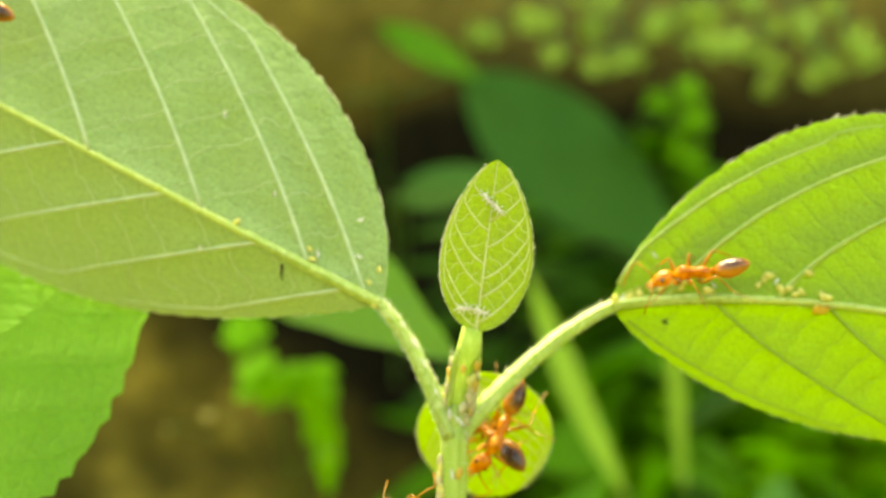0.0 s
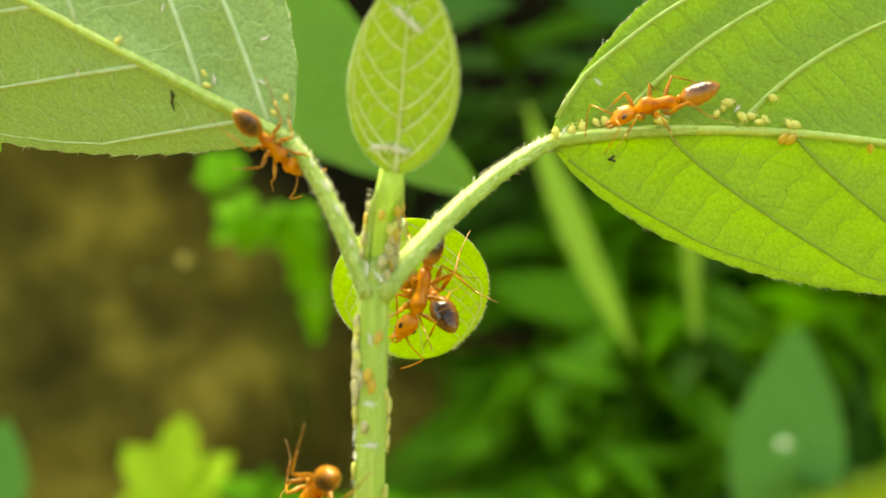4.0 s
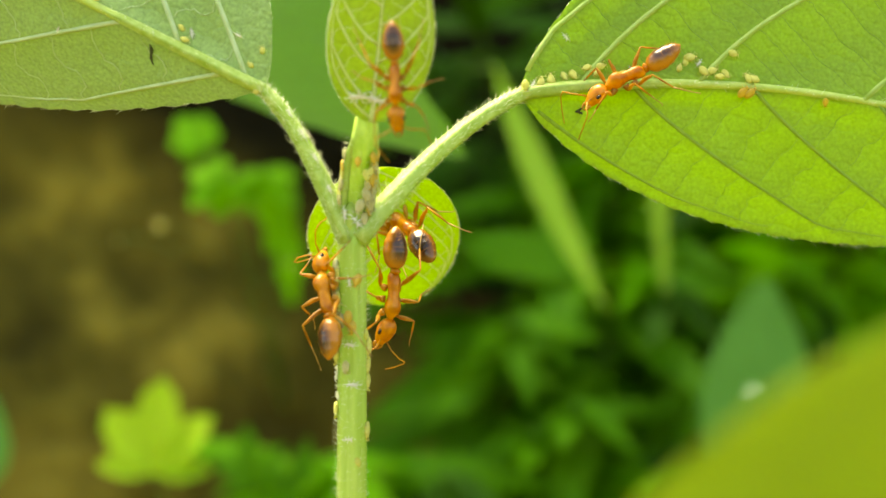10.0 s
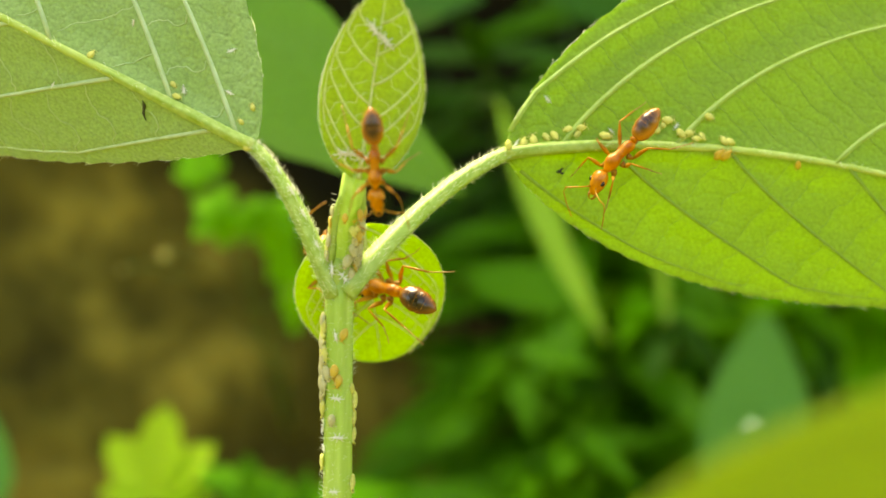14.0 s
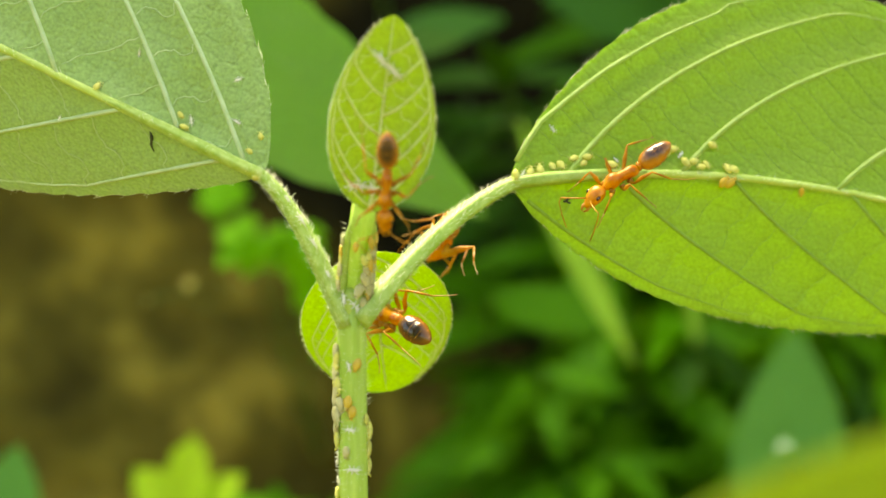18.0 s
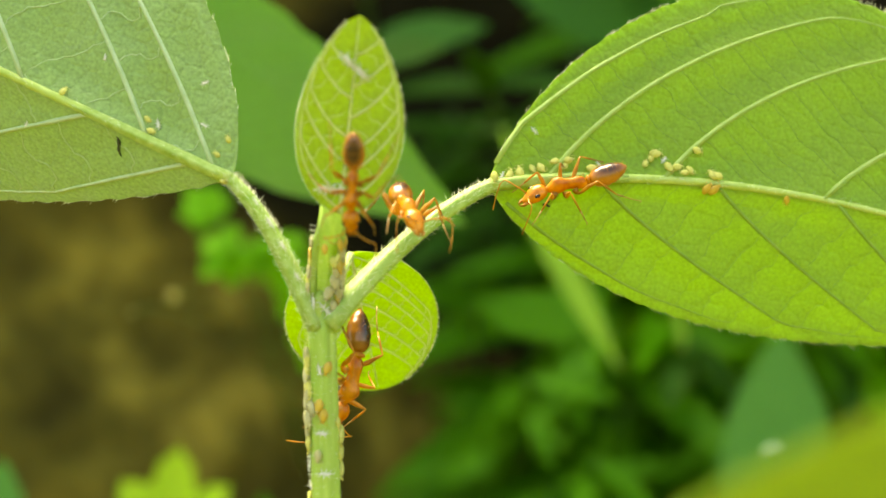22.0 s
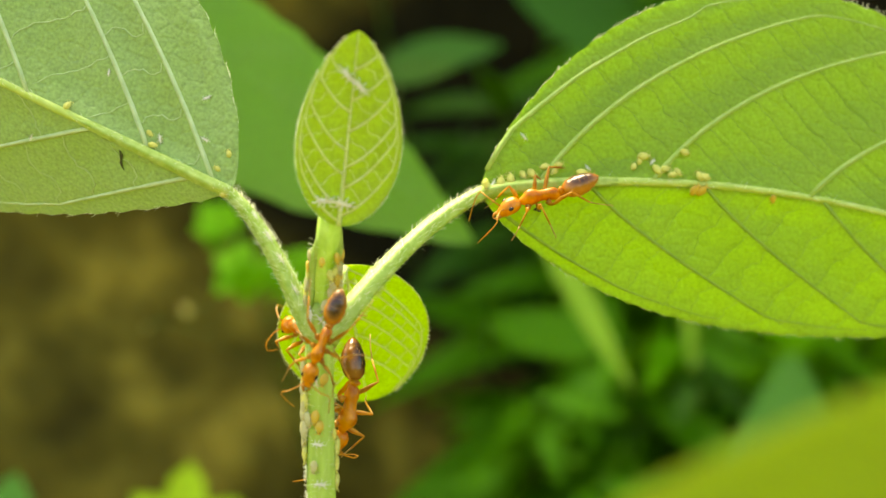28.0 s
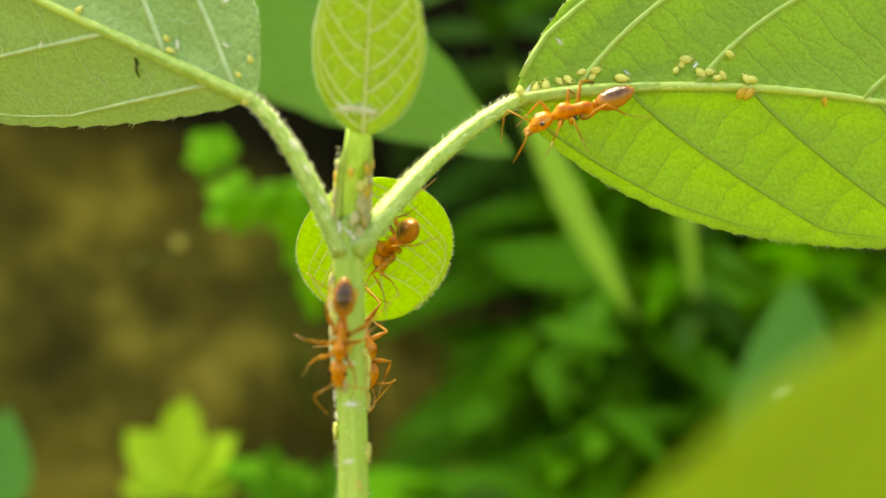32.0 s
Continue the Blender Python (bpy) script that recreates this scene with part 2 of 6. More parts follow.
BUD = plain("bud_skin", (0.34, 0.31, 0.07), (0.46, 0.42, 0.13), 0.6, 700, share=0.2, spec=0.2)
SPOT = plain("leaf_spot", (0.26, 0.42, 0.22), (0.38, 0.52, 0.32), 0.6, 1500)
SCAR = plain("leaf_scar", (0.02, 0.03, 0.012), (0.05, 0.06, 0.02), 0.7, 2000, 0.00004)


def gaster_material(name, dark, pale, rough=0.34):
    """Glossy abdomen: dark back, paler ends and flanks."""
    m, n, l, b = nodes_of(name)
    obj = n.new("ShaderNodeTexCoord")
    sep = n.new("ShaderNodeSeparateXYZ")
    l.new(obj.outputs["Object"], sep.inputs[0])
    grain = n.new("ShaderNodeTexNoise")
    grain.inputs["Scale"].default_value, grain.inputs["Detail"].default_value = 1800, 4
    l.new(obj.outputs["Object"], grain.inputs["Vector"])
    # a dark oval on the back, amber at both ends and on the flanks
    oval = n.new("ShaderNodeMapping")
    oval.inputs["Location"].default_value = (1.18, 0, 0)
    oval.inputs["Scale"].default_value = (1 / 0.00102, 1 / 0.00060, 0)
    l.new(obj.outputs["Object"], oval.inputs["Vector"])
    size = n.new("ShaderNodeVectorMath")
    size.operation = "LENGTH"
    l.new(oval.outputs[0], size.inputs[0])
    wob = n.new("ShaderNodeMath")
    wob.operation, wob.inputs[1].default_value = "MULTIPLY_ADD", 0.25
    l.new(grain.outputs[0], wob.inputs[0]), l.new(size.outputs["Value"], wob.inputs[2])
    back = n.new("ShaderNodeMath")
    back.operation, back.inputs[1].default_value = "MULTIPLY_ADD", -900
    l.new(sep.outputs["Z"], back.inputs[0]), l.new(wob.outputs[0], back.inputs[2])
    fade = n.new("ShaderNodeMapRange")
    fade.interpolation_type = "SMOOTHSTEP"
    fade.inputs["From Min"].default_value, fade.inputs["From Max"].default_value = 0.1, 1.1
    l.new(back.outputs[0], fade.inputs["Value"])
    mix = n.new("ShaderNodeMixRGB")
    mix.inputs[1].default_value, mix.inputs[2].default_value = (*dark, 1), (*pale, 1)
    # a thin paler hem behind each segment
    seg, part_of, hem, most = n.new("ShaderNodeMath"), n.new("ShaderNodeMath"), n.new("ShaderNodeMapRange"), n.new("ShaderNodeMath")
    seg.operation, seg.inputs[1].default_value = "MULTIPLY", -1 / 0.00052
    part_of.operation, most.operation = "FRACT", "MAXIMUM"
    hem.inputs["From Min"].default_value, hem.inputs["From Max"].default_value, hem.inputs["To Max"].default_value = 0.84, 0.95, 0.28
    l.new(sep.outputs["X"], seg.inputs[0]), l.new(seg.outputs[0], part_of.inputs[0]), l.new(part_of.outputs[0], hem.inputs["Value"])
    l.new(fade.outputs[0], most.inputs[0]), l.new(hem.outputs[0], most.inputs[1])
    l.new(most.outputs[0], mix.inputs[0]), l.new(mix.outputs[0], b.inputs["Base Color"])
    b.inputs["Roughness"].default_value = rough
    b.inputs["Coat Weight"].default_value = 0.08
    bump = n.new("ShaderNodeBump")
    bump.inputs["Distance"].default_value = 0.00001
    l.new(grain.outputs[0], bump.inputs["Height"]), l.new(bump.outputs[0], b.inputs["Normal"])
    return m


GASTER = gaster_material("gaster_skin", (0.038, 0.013, 0.004), (0.43, 0.165, 0.014), 0.28)
DARK_GASTER = gaster_material("dark_gaster_skin", (0.016, 0.008, 0.004), (0.24, 0.095, 0.012), 0.22)


def soil_material():
    """Brown earth and stone with ochre stains and moss, darkened where the bank lies in shade."""
    m, n, l, b = nodes_of("bank_soil")
    obj = n.new("ShaderNodeTexCoord")
    big, small, moss = (n.new("ShaderNodeTexNoise") for _ in range(3))
    big.inputs["Scale"].default_value, big.inputs["Detail"].default_value = 55, 7
    small.inputs["Scale"].default_value, small.inputs["Detail"].default_value = 190, 8
    moss.inputs["Scale"].default_value, moss.inputs["Detail"].default_value = 14, 5
    for t in (big, small, moss):
        l.new(obj.outputs["Object"], t.inputs["Vector"])
    ramp = n.new("ShaderNodeValToRGB")
    cr = ramp.color_ramp
    cr.elements[0].position, cr.elements[0].color = 0.20, (0.034, 0.028, 0.006, 1)
    cr.elements[1].position, cr.elements[1].color = 0.66, (0.24, 0.185, 0.028, 1)
    e = cr.elements.new(0.5)
    e.color = (0.105, 0.084, 0.012, 1)
    l.new(big.outputs[0], ramp.inputs[0])
    green = n.new("ShaderNodeMapRange")
    green.inputs["From Min"].default_value, green.inputs["From Max"].default_value = 0.5, 0.7
    green.inputs["To Max"].default_value = 0.7
    l.new(moss.outputs[0], green.inputs["Value"])
    mix = n.new("ShaderNodeMixRGB")
    mix.inputs[2].default_value = (0.075, 0.072, 0.008, 1)
    l.new(green.outputs[0], mix.inputs[0]), l.new(ramp.outputs[0], mix.inputs[1])
    # ochre earth, darkened behind the herbs: the shade there put into its colour
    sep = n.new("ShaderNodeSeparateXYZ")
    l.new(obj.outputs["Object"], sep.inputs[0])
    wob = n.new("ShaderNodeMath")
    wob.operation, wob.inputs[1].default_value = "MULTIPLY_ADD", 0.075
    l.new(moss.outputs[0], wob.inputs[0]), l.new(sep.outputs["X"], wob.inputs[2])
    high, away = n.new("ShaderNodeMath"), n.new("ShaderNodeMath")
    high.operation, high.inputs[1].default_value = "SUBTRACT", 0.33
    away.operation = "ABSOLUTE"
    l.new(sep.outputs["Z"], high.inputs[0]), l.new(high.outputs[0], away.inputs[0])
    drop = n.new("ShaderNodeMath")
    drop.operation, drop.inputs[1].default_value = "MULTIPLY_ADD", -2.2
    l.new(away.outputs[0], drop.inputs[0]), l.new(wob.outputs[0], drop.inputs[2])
    shade_mask = n.new("ShaderNodeMapRange")
    shade_mask.interpolation_type = "SMOOTHSTEP"
    shade_mask.inputs["From Min"].default_value, shade_mask.inputs["From Max"].default_value = -0.080, -0.034
    l.new(drop.outputs[0], shade_mask.inputs["Value"])
    # farther off the ground is mossy brown earth
    wide, off = n.new("ShaderNodeMath"), n.new("ShaderNodeMapRange")
    wide.operation = "ABSOLUTE"
    l.new(sep.outputs["X"], wide.inputs[0]), l.new(wide.outputs[0], off.inputs["Value"])
    off.inputs["From Min"].default_value, off.inputs["From Max"].default_value = 0.16, 0.32
    tall, upper, most, more = n.new("ShaderNodeMapRange"), n.new("ShaderNodeMapRange"), n.new("ShaderNodeMath"), n.new("ShaderNodeMath")
    tall.inputs["From Min"].default_value, tall.inputs["From Max"].default_value = 0.10, 0.17
    upper.inputs["From Min"].default_value, upper.inputs["From Max"].default_value = 0.03, 0.06
    more.operation = "MAXIMUM"
    most.operation = "MAXIMUM"
    l.new(away.outputs[0], tall.inputs["Value"]), l.new(high.outputs[0], upper.inputs["Value"])
    l.new(tall.outputs[0], more.inputs[0]), l.new(upper.outputs[0], more.inputs[1])
    l.new(off.outputs[0], most.inputs[0]), l.new(more.outputs[0], most.inputs[1])
    crumb = n.new("ShaderNodeMixRGB")
    crumb.inputs[1].default_value, crumb.inputs[2].default_value = (0.12, 0.11, 0.025, 1), (0.23, 0.19, 0.045, 1)
    l.new(big.outputs[0], crumb.inputs[0])
    dry = n.new("ShaderNodeMixRGB")
    l.new(most.outputs[0], dry.inputs[0]), l.new(crumb.outputs[0], dry.inputs[2])
    # near-black tint that stands in for that shade
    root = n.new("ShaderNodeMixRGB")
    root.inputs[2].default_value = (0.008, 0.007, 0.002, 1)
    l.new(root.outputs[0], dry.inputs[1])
    l.new(shade_mask.outputs[0], root.inputs[0]), l.new(mix.outputs[0], root.inputs[1])
    over = n.new("ShaderNodeMixRGB")
    over.blend_type, over.inputs[0].default_value = "OVERLAY", 0.9
    l.new(dry.outputs[0], over.inputs[1]), l.new(small.outputs[0], over.inputs[2])
    l.new(over.outputs[0], b.inputs["Base Color"])
    b.inputs["Roughness"].default_value = 0.9
    b.inputs["Specular IOR Level"].default_value = 0.08
    bump = n.new("ShaderNodeBump")
    bump.inputs["Distance"].default_value = 0.004
    l.new(small.outputs[0], bump.inputs["Height"]), l.new(bump.outputs[0], b.inputs["Normal"])
    return m


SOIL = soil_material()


# ---- mesh helpers; shapes are thought in centimetres ----
def finish(name, bm, material, smooth=True):
    me = bpy.data.meshes.new(name)
    bm.to_mesh(me)
    bm.free()
    me.materials.append(material)
    if smooth:
        me.shade_smooth()
    return me


def part(name, bm, material, parent, label="", at=None, kind=""):
    ob = new(name, finish(name, bm, material))
    ob.parent = parent
    if at is not None:
        ob.matrix_basis = at
    return tagged(ob, label, kind=kind)


def tube(bm, pts, radii, sides=8, cap=True, flute=0.0, ribs=6):
    """A round, tapering tube along pts; radii one number or one for each point."""
    pts = [Vector(p) for p in pts]
    if not isinstance(radii, (list, tuple)):
        radii = [radii] * len(pts)
    rings, side = [], None
    for i, p in enumerate(pts):
        d = (pts[min(i + 1, len(pts) - 1)] - pts[max(i - 1, 0)]).normalized()
        if side is None:
            side = d.orthogonal().normalized()
        side = (side - d * side.dot(d)).normalized()
        other = d.cross(side)
        rings.append([bm.verts.new(p + (side * math.cos(a) + other * math.sin(a)) * radii[i] * (1 + flute * math.cos(ribs * a))) for a in (2 * math.pi * k / sides for k in range(sides))])
    for a, b in zip(rings, rings[1:]):
        for k in range(sides):
            bm.faces.new((a[k], a[(k + 1) % sides], b[(k + 1) % sides], b[k]))
    if cap:
        bm.faces.new(rings[0][::-1])
        bm.faces.new(rings[-1])
    return bm


def curve_points(a, b, c, d, n):
    a, b, c, d = (Vector(v) for v in (a, b, c, d))
    return [a * (1 - t) ** 3 + b * 3 * t * (1 - t) ** 2 + c * 3 * t * t * (1 - t) + d * t**3 for t in (k / n for k in range(n + 1))]


def egg(bm, profile, squash=1.0, sides=16, bend=0.0):
    """A body turned about x: profile rows of (x, radius[, z]); squash flattens it upright."""
    rings = []
    for row in profile:
        x, r = row[0], row[1]
        z = row[2] if len(row) > 2 else 0.0
        rings.append([bm.verts.new((x, r * math.cos(a), z + r * squash * math.sin(a))) for a in (2 * math.pi * k / sides for k in range(sides))])
    for a, b in zip(rings, rings[1:]):
        for k in range(sides):
            bm.faces.new((a[k], a[(k + 1) % sides], b[(k + 1) % sides], b[k]))
    bm.faces.new(rings[0][::-1])
    bm.faces.new(rings[-1])
    bmesh.ops.recalc_face_normals(bm, faces=bm.faces)
    return bm


def scaled(bm, k):
    bmesh.ops.scale(bm, vec=(k, k, k), verts=bm.verts)
    return bm


class Blade:
    """The form of one leaf, in centimetres, in its own frame: x along the midrib, y across, z towards the underside."""

    def __init__(self, length, left, right, power=0.72, fold=(0, 0), droop=0.0, sweep=0.0, nerves=6, quilt=0.03, teeth=40, tooth=0.010, seed=0, curl=0.0, full=0.9, ways=None, pad=0.0, gap=0.13, ridge=0.0):
        # where the lateral veins leave the midrib (cm), and how they run: forward = a * y + b * y * y; one row a side
        even = [length * 0.86 * (k + 0.05) / nerves for k in range(nerves)]
        self.ways = ways or ((even, 0.85, 0.35 / left), (even, 0.85, 0.35 / right))
        self.length, self.left, self.right, self.fold = length, left, right, fold
        self.power = power if isinstance(power, tuple) else (power, power)
        self.droop, self.sweep, self.quilt = droop, sweep, quilt
        self.teeth, self.tooth, self.seed = teeth, tooth, seed
        self.curl = curl if isinstance(curl, tuple) else (curl, curl)
        self.full = full if isinstance(full, tuple) else (full, full)
        self.pad, self.gap, self.ridge = pad, gap, ridge

    def step_of(self, strip, s):
        """Counts the cross veins of one strip, which lie at uneven steps."""
        return s + 0.42 * noise.noise((s * 0.9, strip * 3.1, self.seed)) + 0.37 * strip

    def rung(self, u, v):
        p = self.phase(u, v)
        return self.step_of(math.floor(p), (0.72 * self.length * u + 0.7 * abs(v) * self.half(u, v)) / self.gap) + self.wiggle(p)

    def wiggle(self, phase):
        return 0.26 * noise.noise((phase * 2.1, self.seed, 4)) + 0.12 * noise.noise((phase * 6.5, self.seed, 8))

    def half(self, u, v):
        w, k = (self.left, 0) if v > 0 else (self.right, 1)
        return w * max(0.0, math.sin(math.pi * u ** self.power[k])) ** self.full[k]

    def phase(self, u, v):
        """Counts the lateral veins: whole numbers lie on them."""
        base, a, b = self.ways[0 if v > 0 else 1]
        y = abs(v) * self.half(u, v)
        x = self.length * u - a * y - b * y * y
        k = 0
        while k < len(base) - 2 and x > base[k + 1]:
            k += 1
        return k + (x - base[k]) / (base[k + 1] - base[k])

    def spot(self, u, v, lift=0.0):
        y = abs(v) * self.half(u, v)
        a = radians(self.fold[0] if v > 0 else self.fold[1])
        edge = abs(v) ** 6
        tooth = self.tooth * self.length * 0.2 * edge * (math.sin(self.teeth * 2 * math.pi * u + self.seed) + 0.5 * noise.noise((u * self.teeth * 2, v, self.seed)))
        y += tooth
        phase = self.phase(u, v)
        strip = abs(math.sin(math.pi * phase))
        swell = self.quilt * strip**1.15 * (1 - edge) * min(1, abs(v) * 6) * min(1, u * 12)
        if self.pad:
            rung = self.step_of(math.floor(phase), (0.72 * self.length * u + 0.7 * y) / self.gap) + self.wiggle(phase)
            swell += self.pad * abs(math.sin(math.pi * rung)) ** 0.7 * strip**0.6 * (1 - edge) * min(1, abs(v) * 8) * min(1, u * 12)
        if self.ridge:
            swell -= self.ridge * (1 - 0.8 * u) * math.exp(-((y / (0.075 - 0.045 * u)) ** 2))
        fine = self.quilt * 0.22 * noise.noise((u * self.length * 5, v * 5, self.seed + 3)) * min(1, abs(v) * 5)
        z = y * math.sin(a) - swell + fine + lift - self.curl[0 if v > 0 else 1] * abs(v) ** 3 * self.half(u, v)
        x = self.length * u
        return Vector((x, (1 if v > 0 else -1) * y * math.cos(a) + self.sweep * u * u * self.length, z - self.droop * u * u * self.length))

    def mesh(self, nu=90, nv=24, thick=0.018):
        bm = bmesh.new()
        uvl, pads = bm.loops.layers.uv.new("Ladder"), bm.loops.layers.uv.new("Pads")
        cell = 0.085
        us = [(k / nu) ** 1.25 for k in range(nu + 1)]
        vs = [-1] + [0.996 * (k / nv - 1) for k in range(2 * nv + 1)] + [1]
        sheets, where = [], {}
        for lift in (0.0, -thick):
            grid = []
            for u in us:
                u = min(max(u, 0.0015), 0.9985)
                row = []
                for v in vs:
                    vert = bm.verts.new(self.spot(u, v, lift * (1 - abs(v) ** 40)))
                    where[vert] = ((u * self.length / cell + 31, v * self.half(u, v) / cell), (self.phase(u, v), self.rung(u, v)))
                    row.append(vert)
                grid.append(row)
            sheets.append(grid)
        for s, grid in enumerate(sheets):
            for i in range(nu):
                for j in range(2 * nv + 2):
                    q = [grid[i][j], grid[i + 1][j], grid[i + 1][j + 1], grid[i][j + 1]]
                    f = bm.faces.new(q if s == 0 else q[::-1])
                    for loop in f.loops:
                        loop[uvl].uv, loop[pads].uv = where[loop.vert]
        bmesh.ops.remove_doubles(bm, verts=bm.verts, dist=0.0002)
        return bm

    def nerve(self, k, side, radius):
        """Points of the lateral vein number k on one side, half sunk in the blade."""
        base, a, b = self.ways[0 if side > 0 else 1]
        way, past = [], 0
        for i in range(34):
            x = base[k] + 0.095 * i * (self.length / 5) ** 0.7
            u = x / self.length
            if u < 0.004 or u > 0.965:
                continue
            y = (math.sqrt(a * a + 4 * b * (x - base[k])) - a) / (2 * b)
            edge = self.half(u, side)
            if y > edge * 0.89:
                past += 1
                y = edge * min(0.94, 0.89 + 0.008 * past)
            if past > 7:
                break
            way.append((u, side * max(0.001, y / edge)))
        return [self.spot(u, v, -0.5 * radius * (1 - 0.75 * i / len(way))) for i, (u, v) in enumerate(way)]

    def rungs(self, k, side):
        """Fine cross veins between the lateral veins k and k + 1."""
        base, a, b = self.ways[0 if side > 0 else 1]
        span, out = base[k + 1] - base[k], []
        table = [(self.step_of(k, i * 0.05), i * 0.05) for i in range(int(20 * 0.75 * self.length / self.gap * 1.5))]
        for n in range(int(table[0][0]), int(table[-1][0]) + 1):
            pts = []
            for i in range(13):
                f = i / 12
                want = n - self.wiggle(k + f)
                s = next((t for c, t in table if c >= want), None)
                if s is None:
                    continue
                x0 = base[k] + f * span
                # 0.72 * (x0 + a*y + b*y*y) + 0.7 * y = s * gap
                qa, qb, qc = 0.72 * b, 0.72 * a + 0.7, 0.72 * x0 - s * self.gap
                root = qb * qb - 4 * qa * qc
                if root < 0:
                    continue
                y = (math.sqrt(root) - qb) / (2 * qa)
                u = (x0 + a * y + b * y * y) / self.length
                if 0.003 < u < 0.97 and 0.02 < y < 0.95 * self.half(u, side):
                    pts.append(self.spot(u, side * y / self.half(u, side), -0.0008))
            if len(pts) > 3:
                out.append(pts)
        return out

    def rib(self, n=30, lift=0.0):
        return [self.spot(0.001 + 0.985 * k / n, 0.0001, lift) for k in range(n + 1)]


def hairs(bm, pts_dirs, length, radius, seed):
    """Fine tapering hairs: rows of (root, direction)."""
    rnd = random.Random(seed)
    for p, d in pts_dirs:
        n = length * rnd.uniform(0.5, 1.3)
        d = (d + Vector((rnd.uniform(-1, 1), rnd.uniform(-1, 1), rnd.uniform(-1, 1))) * 0.45).normalized()
        side = d.orthogonal().normalized()
        tip = bm.verts.new(p + d * n + side * n * 0.25 * rnd.uniform(-1, 1))
        ring = [bm.verts.new(p + (side * math.cos(a) + d.cross(side) * math.sin(a)) * radius) for a in (0, 2.1, 4.2)]
        for k in range(3):
            bm.faces.new((ring[k], ring[(k + 1) % 3], tip))
    return bm


def leaf_frame(base, along, towards):
    """The turn of a leaf: x along the midrib, z towards the side named, at base in centimetres (the plan's own)."""
    x = Vector(along).normalized()
    z = Vector(towards)
    z = (z - x * z.dot(x)).normalized()
    m = Matrix((x, z.cross(x), z)).transposed().to_4x4()
    m.translation = Vector(base)
    return m


def grow_leaf(parent, pivot, form, place, skin, label, stalk=None, stalk_r=(0.08, 0.06), rib_r=0.044, vein_r=0.010, hair=True, nu=90, nv=24, veins=True, at=None, rib_skin=None, net=(), vein_skin=None, rung_skin=None, low_skin=None):
    """A leaf under its plant, with its midrib, veins, stalk and hairs. pivot: where it turns; place: the frame of the blade, both in cm of the plan."""
    m = Matrix.Translation(-Vector(pivot)) @ place
    bm = form.mesh(nu, nv, 0.012 if form.length > 2 else 0.006)
    bm.transform(m)
    leaf = part("leaf", scaled(bm, CM), skin, parent, label, at if at is not None else Matrix.Translation(Vector(pivot) * CM))
    rib = form.rib(40)
    rib_m = [m @ (p + Vector((0, 0, -0.62 * rib_r * (1 - 0.85 * k / 41) * min(1, 4 * k / 40)))) for k, p in enumerate(rib)]
    n = len(rib)
    bm = tube(bmesh.new(), rib_m, [rib_r * (1 - 0.85 * k / n) for k in range(n)], 10)
    part("midrib", scaled(bm, CM), rib_skin or (RIB if form.length > 2 else PALE_VEIN), leaf, "raised midrib" if rib_skin else "pale green raised midrib")
    if veins:
        for side in (1, -1):
            for k in range(len(form.ways[0 if side > 0 else 1][0])):
                thick = vein_r * (0.7 if side < 0 and low_skin else 1.0)
                pts = [m @ p for p in form.nerve(k, side, thick)]
                if len(pts) > 4:
                    bm = tube(bmesh.new(), pts, [thick * (1.0 - 0.75 * i / len(pts)) for i in range(len(pts))], 10)
                    part("vein", scaled(bm, CM), rib_skin or (low_skin if side < 0 else None) or vein_skin or (VEIN if form.length > 2 else PALE_VEIN), leaf)
    if net:
        bm = bmesh.new()
        for side in net:
            for k in range(len(form.ways[0 if side > 0 else 1][0]) - 1):
                for pts in form.rungs(k, side):
                    tube(bm, [m @ p for p in pts], [(0.0044 if rung_skin else 0.0026) if form.length > 2 else 0.0029] * (len(pts) - 1) + [0.0012], 5)
        part("vein_net", scaled(bm, CM), rung_skin or (RUNG if form.length > 2 else YOUNG_RUNG), leaf, "fine cross veins", kind="stuff")
    rows = []
    if stalk:
        pts = [Vector(p) - Vector(pivot) for p in curve_points(*stalk, 18)]
        k = len(pts)
        radii = [stalk_r[0] + (stalk_r[1] - stalk_r[0]) * i / k for i in range(k)]
        run = [(p, stalk_r[1] * (1 - (i / 7) ** 2 * 0.45)) for i, p in enumerate(rib_m[1:8])] if form.length > 2 else []
        part("petiole", scaled(tube(bmesh.new(), pts + [p for p, _ in run], radii + [r for _, r in run], 30, True, 0.06, 5), CM), STALK, leaf, "hairy pale green leaf stalk")
        rnd = random.Random(form.seed + 5)
        for _ in range(850):
            i = rnd.randrange(k - 1)
            f = rnd.random()
            d = (pts[i + 1] - pts[i]).normalized()
            a = rnd.uniform(0, 6.28)
            o = d.orthogonal().normalized()
            o = (o * math.cos(a) + d.cross(o) * math.sin(a)).normalized()
            rows.append((pts[i].lerp(pts[i + 1], f) + o * radii[i] * 0.97, (o + d * 1.1).normalized()))
    if hair:
        rnd = random.Random(form.seed + 9)
        for _ in range(480):
            u, v = rnd.uniform(0.01, 0.97), rnd.choice((-1, 1))
            p, q = m @ form.spot(u, v), m @ form.spot(u, v * 0.9)
            rows.append((p, ((p - q).normalized() + (m.to_3x3() @ Vector((0.7, 0, 0.4)))).normalized()))
        for _ in range(160):
            u = rnd.uniform(0.0, 0.9)
            p = m @ form.spot(u, 0.0005)
            rows.append((p + m.to_3x3() @ Vector((0, rnd.uniform(-1, 1) * rib_r * (1 - u), rib_r * 0.7 * (1 - u))), m.to_3x3() @ Vector((0.8, rnd.uniform(-1, 1), 0.9))))
        bm = hairs(bmesh.new(), rows, 0.034 if form.length > 2 else 0.018, 0.0014, form.seed)
